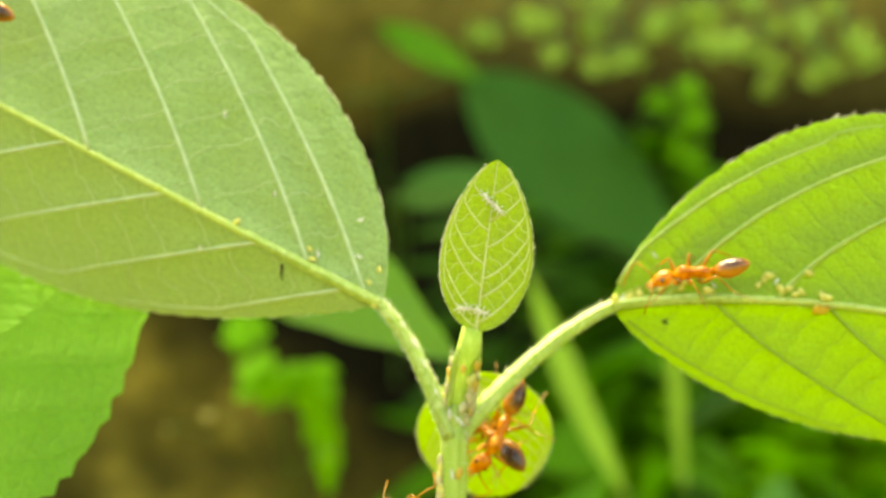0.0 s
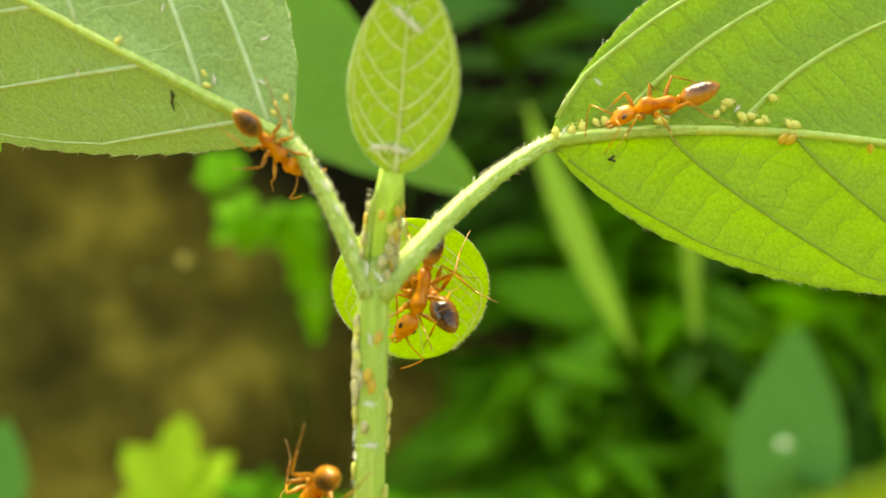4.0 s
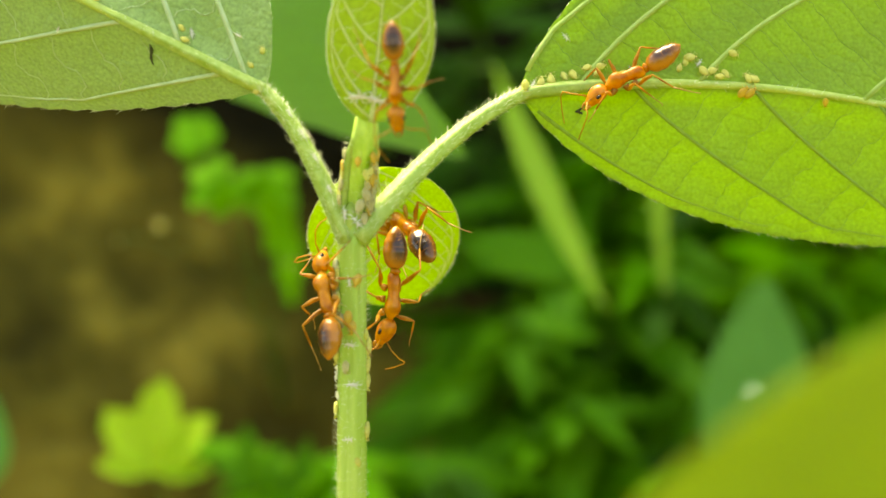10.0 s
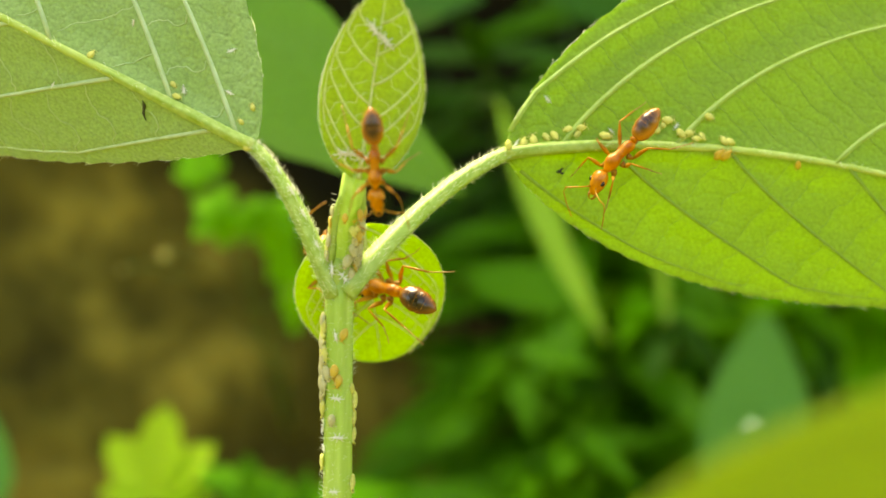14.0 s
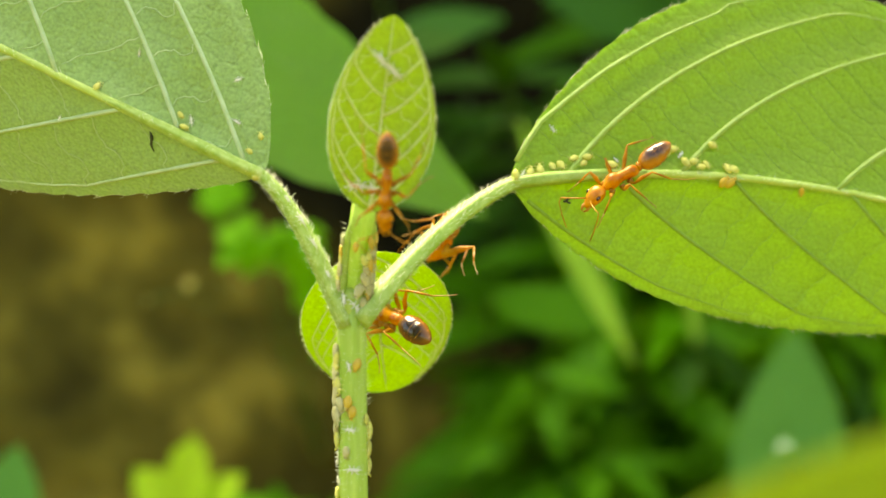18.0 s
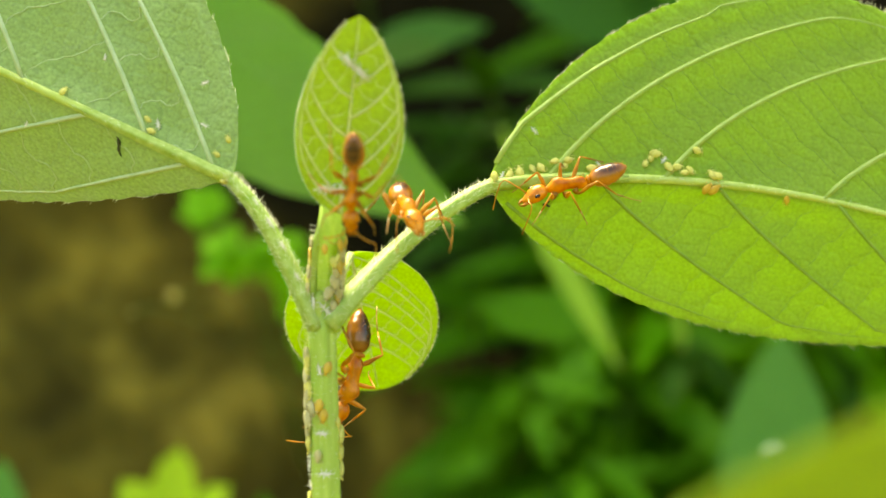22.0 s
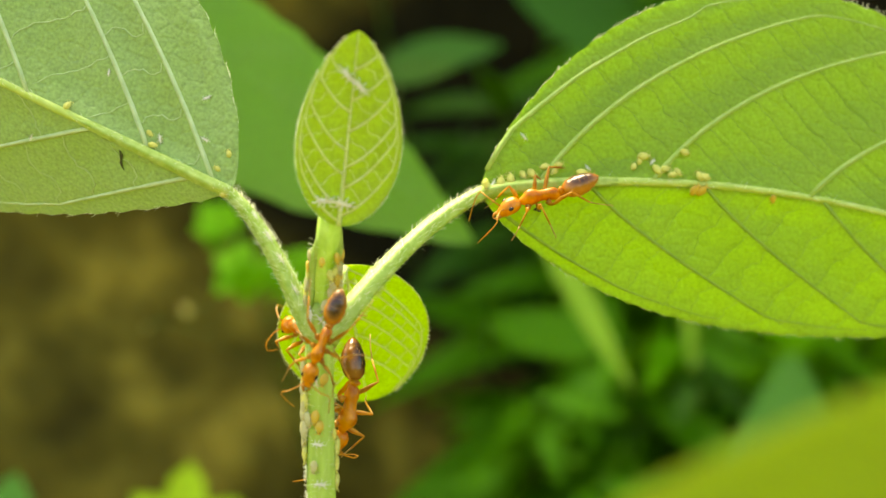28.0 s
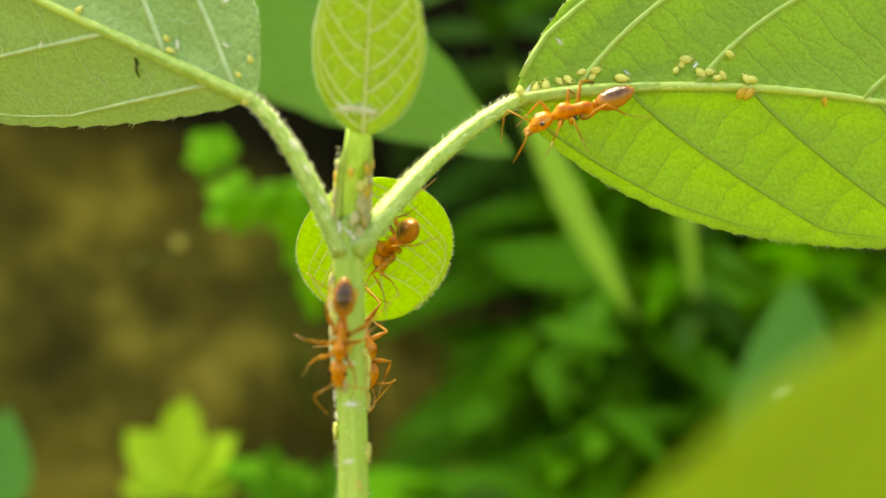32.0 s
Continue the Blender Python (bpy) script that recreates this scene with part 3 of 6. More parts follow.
        part("leaf_hairs", scaled(bm, CM), HAIR, leaf, "short whitish hairs", kind="stuff")
    return leaf


# ---- the ground: a floor that rises into an earth bank and goes on to the horizon ----
def build_ground():
    xs = [-60, -20, -6, -2, -0.8] + [-0.45 + 0.012 * k for k in range(76)] + [0.8, 2, 6, 20, 60]
    line = [(-60, 0), (-20, 0), (-6, 0), (-2, 0), (-0.6, 0), (-0.2, 0), (0.0, 0), (0.06, 0)]
    # lower face leaned back so that it catches more light
    face = curve_points((0.07, 0.0, 0), (0.10, 0.0, 0), (0.13, 0.20, 0), (0.19, 0.285, 0), 16)[1:]
    # unseen overhang, added to keep light off the bank and the herbs
    face += curve_points((0.19, 0.285, 0), (0.23, 0.345, 0), (0.225, 0.50, 0), (0.155, 0.52, 0), 22)[1:]
    face += curve_points((0.155, 0.52, 0), (0.13, 0.53, 0), (0.14, 0.57, 0), (0.18, 0.58, 0), 8)[1:]
    line += [(p.x, p.y) for p in face] + [(0.3, 0.6), (0.6, 0.62), (1.5, 0.66), (4, 0.7), (10, 0.7), (25, 0.7), (60, 0.7)]
    verts, faces = [], []
    for y, z in line:
        for x in xs:
            y2, z2 = y, z
            if abs(x) < 0.6 and 0.05 < y < 0.4:
                y2 += 0.016 * noise.noise((x * 13, z * 13, 7)) + 0.009 * noise.noise((x * 45, z * 45, 2))
                z2 += 0.008 * noise.noise((x * 20, y * 20, z * 20)) if z > 0.02 else 0.0
            verts.append((x, y2, z2))
    w = len(xs)
    for i in range(len(line) - 1):
        for j in range(w - 1):
            faces.append((i * w + j, i * w + j + 1, (i + 1) * w + j + 1, (i + 1) * w + j))
    me = bpy.data.meshes.new("ground")
    me.from_pydata(verts, [], faces)
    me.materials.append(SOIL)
    me.shade_smooth()
    return tagged(new("ground", me), "mossy brown ground rising into an ochre earth bank with an added overhang", "ground", kind="structure")


build_ground()

# ---- the main plant ----
plant = tagged(new("plant"), "hairy green plant sprig with opposite leaves, carrying aphids and ants", "plant")
plant.location = (-0.0038, 0.0010, 0.0)
ORIGIN = Vector((0.38, -0.10, FOOT / CM))  # from the plan's origin (cm) to the plant's own space


def O(x, y, z):
    """A place of the plan in the plant's own space, in centimetres."""
    return Vector((x, y, z)) + ORIGIN


def build_stem():
    pts = [O(-0.38, 0.1, -30)] + [O(-0.38 + 0.05 * noise.noise((z, 0, 0)) * (1 if z < -3 else 0), 0.1, z) for z in range(-26, -2, 3)]
    pts += [O(-0.385, 0.08, -2), O(-0.382, 0.06, -1.2), O(-0.385, 0.05, -0.6), O(-0.39, 0.05, -0.1), O(-0.385, 0.05, 0.06)]
    n = len(pts)
    radii = [0.092 - 0.022 * k / n for k in range(n - 2)] + [0.074, 0.086]
    bm = tube(bmesh.new(), pts, radii, 48, True, 0.07)
    part("stem", scaled(bm, CM), STEM, plant, "upright hairy green stem")
    # the young shoot above the fork
    pts = [O(-0.385, 0.08, 0.0), O(-0.365, 0.06, 0.2), O(-0.335, -0.03, 0.4), O(-0.30, -0.2, 0.62)]
    bm = tube(bmesh.new(), pts, [0.082, 0.078, 0.072, 0.058], 30, True, 0.07)
    part("shoot", scaled(bm, CM), STEM, plant, "short young shoot above the fork")
    for k in (-1, 1):
        bm = tube(bmesh.new(), curve_points(O(-0.37 + 0.062 * k, 0.0, 0.1), O(-0.36 + 0.070 * k, -0.02, 0.3), O(-0.33 + 0.070 * k, -0.06, 0.42), O(-0.30 + 0.045 * k, -0.17, 0.56 + 0.02 * k), 8), [0.020, 0.022, 0.024, 0.024, 0.025, 0.024, 0.02, 0.016, 0.008], 8)
        part("bud_scale", scaled(bm, CM), VEIN, plant, "folded young leaf along the shoot")
    # swollen node
    bm = egg(bmesh.new(), [(-0.10, 0.06), (-0.05, 0.082), (0.0, 0.092), (0.05, 0.088), (0.10, 0.05)], 0.95, 14)
    bm.transform(Matrix.Translation(O(-0.385, 0.05, 0.06)) @ pose(0, 0, 0, 0, -90, 0))
    part("node", scaled(bm, CM), STEM, plant, "swollen stem node")
    rows, rnd = [], random.Random(3)
    for _ in range(1500):
        z, a = rnd.uniform(-2.4, 0.5), rnd.uniform(0, 6.28)
        o = Vector((math.cos(a), math.sin(a), 0))
        shift = max(0, z - 0.1)
        rows.append((O(-0.385 + 0.13 * shift, 0.05 - 0.3 * shift, z) + o * 0.073, (o + Vector((0, 0, 0.3))).normalized()))
    part("stem_hairs", scaled(hairs(bmesh.new(), rows, 0.034, 0.0014, 2), CM), HAIR, plant, "short whitish hairs", kind="stuff")


build_stem()

# big leaf on the left of the fork
LEFT = Blade(5.6, 0.97, 1.32, (0.85, 0.70), fold=(-35, 8), droop=0.02, sweep=0.0, quilt=0.028, tooth=0.005, seed=1, curl=(0.31, 0.10), full=(1.1, 0.9), pad=0.010, gap=0.26, ridge=0.014,
             ways=(((0.22, 0.84, 1.50, 2.20, 2.9, 3.7, 4.5), 1.33, 0.08), ((0.1, 0.5, 1.25, 2.05, 2.85, 3.6, 4.4), 1.0, 0.25)))
left_at = leaf_frame(O(-0.86, 0.05, 0.74), (-2.41, 0.1, 1.20), (0.05, -1, 0.1))
left_leaf = grow_leaf(plant, O(-0.5, 0.15, 0.12), LEFT, left_at, GREYED, "broad pale green leaf seen from its ribbed underside",
                      stalk=(O(-0.405, 0.02, -0.05), O(-0.52, 0.0, 0.20), O(-0.68, 0.03, 0.60), O(-0.88, 0.05, 0.755)), stalk_r=(0.056, 0.034), rib_r=0.029, vein_r=0.015, net=(-1, 1), vein_skin=DULL_VEIN, rung_skin=PALE_RUNG, nu=230, nv=60)
# big leaf on the right, which sways
RIGHT_PIVOT = O(-0.31, 0.15, 0.11)
RIGHT = Blade(4.6, 1.275, 0.865, (0.95, 0.65), fold=(0, -12), droop=-0.01, sweep=-0.38, quilt=0.026, tooth=0.005, seed=2, curl=(0.04, 0.10), full=(0.75, 1.15), pad=0.0075, gap=0.17, ridge=0.013,
              ways=(((-0.12, 0.33, 1.0, 1.92, 2.6, 3.3, 3.9), 0.9, 0.62), ((0.0, 0.62, 1.3, 2.0, 2.75, 3.5), 0.75, 0.75)))
right_at = leaf_frame(O(0.52, 0.44, 0.79), (1.0, 0.02, 0.165), (0, -1, 0.0))
# lateral veins below the midrib take darker flesh: shade put into their colour
right_leaf = grow_leaf(plant, RIGHT_PIVOT, RIGHT, right_at, LEAF, "broad yellow-green leaf seen from its ribbed underside",
                       stalk=(O(-0.365, 0.02, -0.05), O(-0.14, 0.10, 0.26), O(0.21, 0.35, 0.63), O(0.54, 0.44, 0.79)), stalk_r=(0.062, 0.038), rib_r=0.031, vein_r=0.0175, net=(1, -1), low_skin=RUNG, nu=230, nv=60)
# young upright leaf at the tip
TIP_PIVOT = O(-0.31, 0.15, 0.27)
YOUNG_VEINS = (((0.02, 0.10, 0.27, 0.40, 0.60, 0.76), 0.42, 3.3), ((0.05, 0.20, 0.31, 0.50, 0.66, 0.82), 0.50, 2.7))
TIP = Blade(1.02, 0.262, 0.280, 0.80, fold=(6, 6), droop=-0.02, sweep=0.0, nerves=5, quilt=0.006, teeth=20, tooth=0.004, seed=3, full=0.62, ways=YOUNG_VEINS, pad=0.0018, gap=0.085)
tip_at = leaf_frame(O(-0.275, -0.24, 0.56), (0.10, -0.26, 0.95), (0, -1, -0.1))
tip_leaf = grow_leaf(plant, TIP_PIVOT, TIP, tip_at, YOUNG, "small upright young yellow-green leaf", rib_r=0.014, vein_r=0.0078, nu=120, nv=34, net=(1, -1))
# round leaf behind the stem
ROUND = Blade(0.92, 0.43, 0.45, 0.86, fold=(5, 5), droop=0.0, sweep=0.0, nerves=5, quilt=0.006, teeth=18, tooth=0.005, seed=4, full=0.5, ways=(((0.02, 0.10, 0.21, 0.33, 0.46, 0.60), 0.5, 1.5), ((0.04, 0.14, 0.25, 0.38, 0.50, 0.64), 0.55, 1.4)), pad=0.0012, gap=0.09)
round_at = leaf_frame(O(-0.276, 0.665, 0.352), (0.15, 0.48, -0.95), (0, -1, -0.3))
ROUND_PIVOT = O(-0.36, 0.3, 0.07)
round_leaf = grow_leaf(plant, ROUND_PIVOT, ROUND, round_at, ROUNDED, "rounded young yellow-green leaf hanging behind the stem", rib_r=0.011, vein_r=0.0072,
          stalk=(O(-0.37, 0.1, 0.04), O(-0.36, 0.3, 0.10), O(-0.3, 0.5, 0.28), O(-0.276, 0.66, 0.335)), stalk_r=(0.036, 0.016), nu=110, nv=34, net=(1, -1))

# ---- other leaves near by ----
NEAR_AT = (-0.148, -4.600, -2.475)
SPOT_AT = (3.780, 10.600, -1.806)


def lone_leaf(name, label, form, place, skin, root, rib_r=0.04, vein_r=0.015, nu=50, nv=14, stem_r=0.035, veins=True, category="plant", rib_skin=None):
    """A neighbouring plant of which one leaf shows: a stem from the ground and the leaf."""
    thing = tagged(new(name), label, category)
    thing.location = Vector(root)
    foot = Vector(root) / CM
    here = place.copy()
    here.translation = place.translation + Vector((0, 0, FOOT / CM)) - foot
    top = here.translation
    bm = tube(bmesh.new(), curve_points((0, 0, 0), (0, 0, top.z * 0.4), (top.x * 0.6, top.y * 0.6, top.z * 0.8), top, 12), [stem_r * (1.4 - 0.06 * k) for k in range(13)], 8)
    part("stem", scaled(bm, CM), HERB_STEM, thing)
    grow_leaf(thing, top, form, here, skin, "", rib_r=rib_r, vein_r=vein_r, hair=False, nu=nu, nv=nv, veins=veins, rib_skin=rib_skin or skin)
    return thing


back_leaf = lone_leaf("back_leaf", "plain green leaf with a toothed edge on a neighbouring stem", Blade(4.61, 0.58, 0.86, 0.85, nerves=6, teeth=34, tooth=0.012, seed=6, quilt=0.015),
          leaf_frame((-3.26, 5.2, 3.41), (3.1, -0.1, -2.30), (0, -1, 0.1)), MID, (-0.20, 0.05, 0.0), rib_r=0.015, vein_r=0.005, category="leaf")
side_leaf = lone_leaf("side_leaf", "bright green leaf with a toothed edge below the sprig", Blade(3.55, 0.94, 1.10, 1.0, nerves=6, teeth=24, tooth=0.045, seed=7, quilt=0.02, full=0.75),
          leaf_frame((-5.08, 0.97, -0.97), (0.75, 0.0, 0.66), (0.1, -0.9, 0.45)), SIDE, (-0.14, 0.02, 0.0), rib_r=0.02, vein_r=0.006, category="leaf")
near_leaf = lone_leaf("near_leaf", "large yellow-green leaf close before the sprig", Blade(5.0, 1.25, 1.2, 0.8, nerves=6, tooth=0.004, seed=8, quilt=0.01),
                      leaf_frame(NEAR_AT, (0.866, 0.0, 0.5), (0, -1, 0.12)), NEAR, (0.02, -0.03, 0.0), vein_r=0.01, rib_skin=NEAR, category="leaf")
shade_leaf = lone_leaf("shade_leaf", "large green leaf before the bank, its shade put into a darker colour", Blade(4.25, 0.94, 0.88, 0.85, nerves=6, seed=9, quilt=0.02),
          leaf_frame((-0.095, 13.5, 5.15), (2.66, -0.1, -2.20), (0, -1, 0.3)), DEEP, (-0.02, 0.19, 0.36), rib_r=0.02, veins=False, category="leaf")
broad_leaf = lone_leaf("broad_leaf", "broad blue-green leaf with a whitish spot, low before the bank", Blade(2.75, 0.70, 0.66, 0.80, nerves=6, seed=10, quilt=0.02, full=0.75),
                       leaf_frame((3.9, 11.2, -3.2), (0.1, -0.2, 3.2), (0, -1, 0.5)), BLUISH, (0.036, 0.18, 0.20), rib_r=0.02, veins=False, category="leaf")
lone_leaf("long_blade", "long pale green blade hanging before the bank", Blade(3.2, 0.20, 0.20, 0.9, nerves=4, seed=12, quilt=0.0, sweep=0.10),
          leaf_frame((0.72, 10.6, 2.0), (0.85, 0.1, -2.3), (0.1, -1, 1.2)), PALEBLADE, (0.0, 0.18, 0.33), rib_r=0.02, veins=False, category="leaf")
lone_leaf("long_blade", "thin green blade hanging before the bank", Blade(3.4, 0.11, 0.11, 0.9, nerves=4, seed=14, quilt=0.0, sweep=0.03),
          leaf_frame((2.75, 12.2, 2.2), (0.12, 0.1, -2.3), (0.1, -1, 0.5)), PALEBLADE, (0.02, 0.18, 0.34), rib_r=0.01, veins=False, category="leaf")
lone_leaf("low_leaf", "small blue-green leaf low before the bank", Blade(1.4, 0.45, 0.4, 0.85, nerves=4, seed=13, quilt=0.01),
          leaf_frame((-5.42, 10.6, -3.15), (0.2, 0, 1.2), (0, -1, 0.3)), BLUISH, (-0.055, 0.18, 0.22), category="leaf")
# the whitish spot
bm = egg(bmesh.new(), [(-0.10, 0.02), (-0.06, 0.05), (0.0, 0.065), (0.05, 0.045), (0.09, 0.015)], 0.15, 10)
bm.transform(Matrix.Translation(Vector(SPOT_AT) + Vector((0, 0, FOOT / CM)) - Vector((3.6, 18, 20))) @ pose(0, 0, 0, 70, 0, 0))
part("spot", scaled(bm, CM), SPOT, broad_leaf, "whitish spot")


def lobed_sprig(name, label, root, tops, skin, width=0.27):
    """A small herb with three-lobed leaflets: tops are rows of place (cm of the plan), way and size."""
    thing = tagged(new(name), label, "plant")
    thing.location = root
    foot = Vector(root) / CM
    for k, (p, way, size, *wide) in enumerate(tops):
        broad = wide[0] if wide else width
        top = Vector(p) + Vector((0, 0, FOOT / CM)) - foot
        pts = curve_points((0, 0, 0), (top.x * 0.1, top.y * 0.4, 0.6), (top.x * 0.7, top.y * 0.9, top.z + 0.4), top, 10)
        part("stalk", scaled(tube(bmesh.new(), pts, 0.02, 6), CM), HERB_STEM, thing)
        for turn, n in ((0, 1.0), (-40, 0.85), (40, 0.85), (-82, 0.6), (82, 0.6)) if broad > 0.15 else ((0, 1.0), (-24, 0.55)):
            w = Vector(way).normalized()
            w = Matrix.Rotation(radians(turn), 3, (0, -1, 0.2)) @ w
            form = Blade(size * n, size * n * broad, size * n * broad, 1.1, fold=(10, 10), droop=0.1, nerves=4, seed=k, quilt=0.01, teeth=4, tooth=0.12, full=0.8)
            m = leaf_frame(top, w, (0.1 * k - 0.2, -1, 1.0))
            bm = form.mesh(18, 4, 0.02)
            bm.transform(m)
            part("leaflet", scaled(bm, CM), skin, thing)
    return thing


lobed_sprig("lobed_herb", "small bright green herb with lobed leaves on the bank", (-0.024, 0.19, 0.27),
            [((-2.72, 10.8, 1.02), (-0.4, 0, 0.5), 0.48, 0.40), ((-2.46, 11.2, 0.70), (-0.6, 0, -0.4), 0.62, 0.36), ((-2.08, 11.5, 0.78), (0.1, 0, -1), 0.72, 0.26), ((-1.88, 12.0, 0.5), (0.10, 0, -1), 1.40, 0.13)], FRESH, 0.21)
lobed_sprig("lobed_herb", "yellow-green lobed leaf of a low herb", (-0.034, 0.18, 0.22), [((-3.3, 11.0, -2.85), (0.05, 0, 1), 1.15)], LIME)
lobed_sprig("lobed_herb", "low dark green herb with narrow upright leaves", (-0.02, 0.185, 0.22), [((-2.15, 11.3, -3.1), (-0.15, 0, 1), 0.80, 0.19), ((-1.62, 11.5, -3.35), (0.1, 0, 1), 0.85, 0.18)], BRIGHT)
lobed_sprig("fern_sprig", "bright yellow-green leafy sprig at the top of the bank", (0.05, 0.20, 0.42),
            [((2.9, 13.7, 6.1), (-0.7, 0, -0.5), 0.38), ((3.4, 14.1, 5.8), (-0.6, 0, 0.2), 0.35), ((3.4, 13.5, 5.6), (0.9, 0, 0.6), 0.46), ((3.8, 13.6, 5.6), (0.3, 0, 0.4), 0.47),
             ((4.1, 13.9, 6.4), (0.3, 0, 0.1), 0.33), ((4.0, 14.2, 6.5), (0.7, 0, 0.2), 0.36), ((4.9, 14.2, 6.0), (0.7, 0, 0.1), 0.38), ((4.5, 13.5, 5.9), (-0.4, 0, 0.5), 0.30),
             ((4.8, 13.6, 6.0), (0.1, 0, 0.1), 0.37), ((5.4, 13.7, 6.3), (-0.6, 0, 0.3), 0.35), ((5.3, 13.6, 5.3), (0.1, 0, 0.7), 0.32), ((5.2, 14.1, 5.7), (0.2, 0, -0.3), 0.36),
             ((5.5, 13.3, 5.6), (0.4, 0, 0.7), 0.49), ((5.8, 13.3, 5.4), (-0.4, 0, 0.8), 0.46), ((4.3, 13.9, 5.2), (0.6, 0, -0.2), 0.33), ((4.2, 13.7, 5.6), (0.9, 0, -0.1), 0.30),
             ((4.7, 14.1, 5.6), (-0.3, 0, -0.2), 0.31), ((5.1, 13.5, 5.3), (-0.9, 0, -0.5), 0.33), ((3.4, 13.3, 6.2), (-0.0, 0, -0.3), 0.50), ((3.2, 14.1, 6.2), (-0.2, 0, 0.8), 0.39)], FERN, 0.19)
lobed_sprig("fern_sprig", "pale green leafy sprig hanging from the top of the bank", (0.02, 0.20, 0.42),
            [((0.9, 13.5, 6.1), (-0.2, 0, -0.3), 0.41), ((1.2, 13.5, 6.0), (-0.5, 0, -0.3), 0.29), ((1.3, 13.6, 5.4), (-0.9, 0, 0.7), 0.35), ((1.8, 14.4, 5.9), (0.3, 0, 0.5), 0.39),
             ((1.9, 13.7, 6.3), (0.7, 0, 0.7), 0.42), ((1.8, 14.3, 6.1), (0.3, 0, 0.5), 0.35), ((2.3, 13.8, 5.5), (0.8, 0, 0.7), 0.27), ((2.6, 14.2, 5.5), (-0.9, 0, 0.7), 0.27),
             ((2.8, 13.6, 5.9), (-0.7, 0, 0.3), 0.35), ((2.7, 13.7, 5.8), (-1.0, 0, 0.7), 0.25), ((0.2, 14.3, 5.8), (0.6, 0, 0.6), 0.35), ((0.2, 14.2, 5.8), (-0.3, 0, 0.6), 0.39),
             ((1.9, 13.5, 5.3), (-0.9, 0, 0.2), 0.34), ((2.2, 13.6, 5.3), (-0.3, 0, 0.5), 0.35), ((1.1, 14.3, 6.1), (-0.8, 0, 0.2), 0.32), ((1.6, 13.7, 6.3), (-0.0, 0, 0.8), 0.27)], FERN, 0.19)
lobed_sprig("fern_sprig", "small green sprig on the face of the bank", (0.03, 0.19, 0.34),
            [((2.5, 13.8, 4.6), (0.0, 0, 0.0), 0.41), ((2.9, 13.8, 4.9), (-0.6, 0, -0.2), 0.40), ((2.9, 13.1, 4.1), (0.7, 0, -0.4), 0.28), ((3.0, 13.4, 4.4), (0.8, 0, 0.4), 0.25),
             ((3.2, 13.4, 4.6), (0.4, 0, 0.1), 0.27), ((3.2, 13.3, 4.4), (0.5, 0, 0.8), 0.36), ((3.0, 13.2, 4.9), (0.8, 0, 0.1), 0.42), ((2.8, 13.7, 4.8), (0.2, 0, 0.0), 0.28),
             ((3.4, 13.6, 4.0), (-0.7, 0, -0.5), 0.28), ((3.4, 13.8, 4.1), (-0.3, 0, 0.2), 0.32)], FRESH, 0.19)

# ---- herbs before the bank ----
def bud_stalk(root, tops):
    """Thin stalks that each end in a small pale bud, added for blurred pale spots; tops in centimetres of the plan."""
    thing = tagged(new("bud_stalk"), "thin stalks with small pale yellow buds before the bank", "plant")
    thing.location = root
    for p, r in tops:
        top = Vector(p) + Vector((0, 0, FOOT / CM)) - Vector(root) / CM
        part("stalk", scaled(tube(bmesh.new(), curve_points((0, 0, 0), (0, -1.5, 0.8), (top.x, top.y * 0.7, top.z + 0.3), top, 8), 0.012, 5), CM), HERB_STEM, thing)
        bm = egg(bmesh.new(), [(-r, r * 0.2), (-r * 0.6, r * 0.8), (0, r), (r * 0.6, r * 0.75), (r, r * 0.2)], 1.0, 10)
        bm.transform(Matrix.Translation(top))
        part("bud", scaled(bm, CM), BUD, thing, "pale yellow bud")
    return thing


bud_stalk((-0.03, 0.185, 0.285), [((-3.30, 11.3, 0.10), 0.075), ((-3.85, 11.5, -0.10), 0.035), ((-1.75, 11.6, -0.35), 0.035)])


def herb(rnd, root, top, count, size, skin, lean, label, name="herb", width=0.16):
    """A stem with narrow leaves up its length; root and top in metres."""
    thing = tagged(new(name), label, "plant", "herbs before the bank")
    thing.location = root
    t = (Vector(top) - Vector(root)) / CM
    pts = curve_points((0, 0, 0), (0, 0, t.z * 0.4), (t.x * 0.7, t.y * 0.7, t.z * 0.75), t, 12)
    part("stem", scaled(tube(bmesh.new(), pts, [0.06 - 0.003 * k for k in range(13)], 6), CM), HERB_STEM, thing)
    for k in range(count):
        f = 1 - 0.75 * (k / count) ** 1.1
        i = min(11, int(f * 12))
        p = pts[i].lerp(pts[i + 1], f * 12 - i)
        a = k * 2.4 + rnd.uniform(-0.5, 0.5)
        d = Vector((math.cos(a), 0.6 * math.sin(a), lean + rnd.uniform(-0.4, 0.4)))
        n = size * rnd.uniform(0.7, 1.2)
        form = Blade(n, n * width, n * width, 0.75, fold=(15, 15), droop=rnd.uniform(0.05, 0.3), nerves=5, seed=k, quilt=0.02 * n, teeth=10, tooth=0.02)
        bm = form.mesh(16, 3, 0.02)
        m = leaf_frame(p, d, (rnd.uniform(-0.4, 0.4), -0.8, 0.8))
        bm.transform(m)
        leaf = part("leaf", scaled(bm, CM), skin, thing)
        bm = tube(bmesh.new(), [m @ q for q in form.rib(8, 0.01)], [0.03 * n / 3 * (1 - 0.09 * j) for j in range(9)], 5)
        part("midrib", scaled(bm, CM), skin, leaf)
    return thing


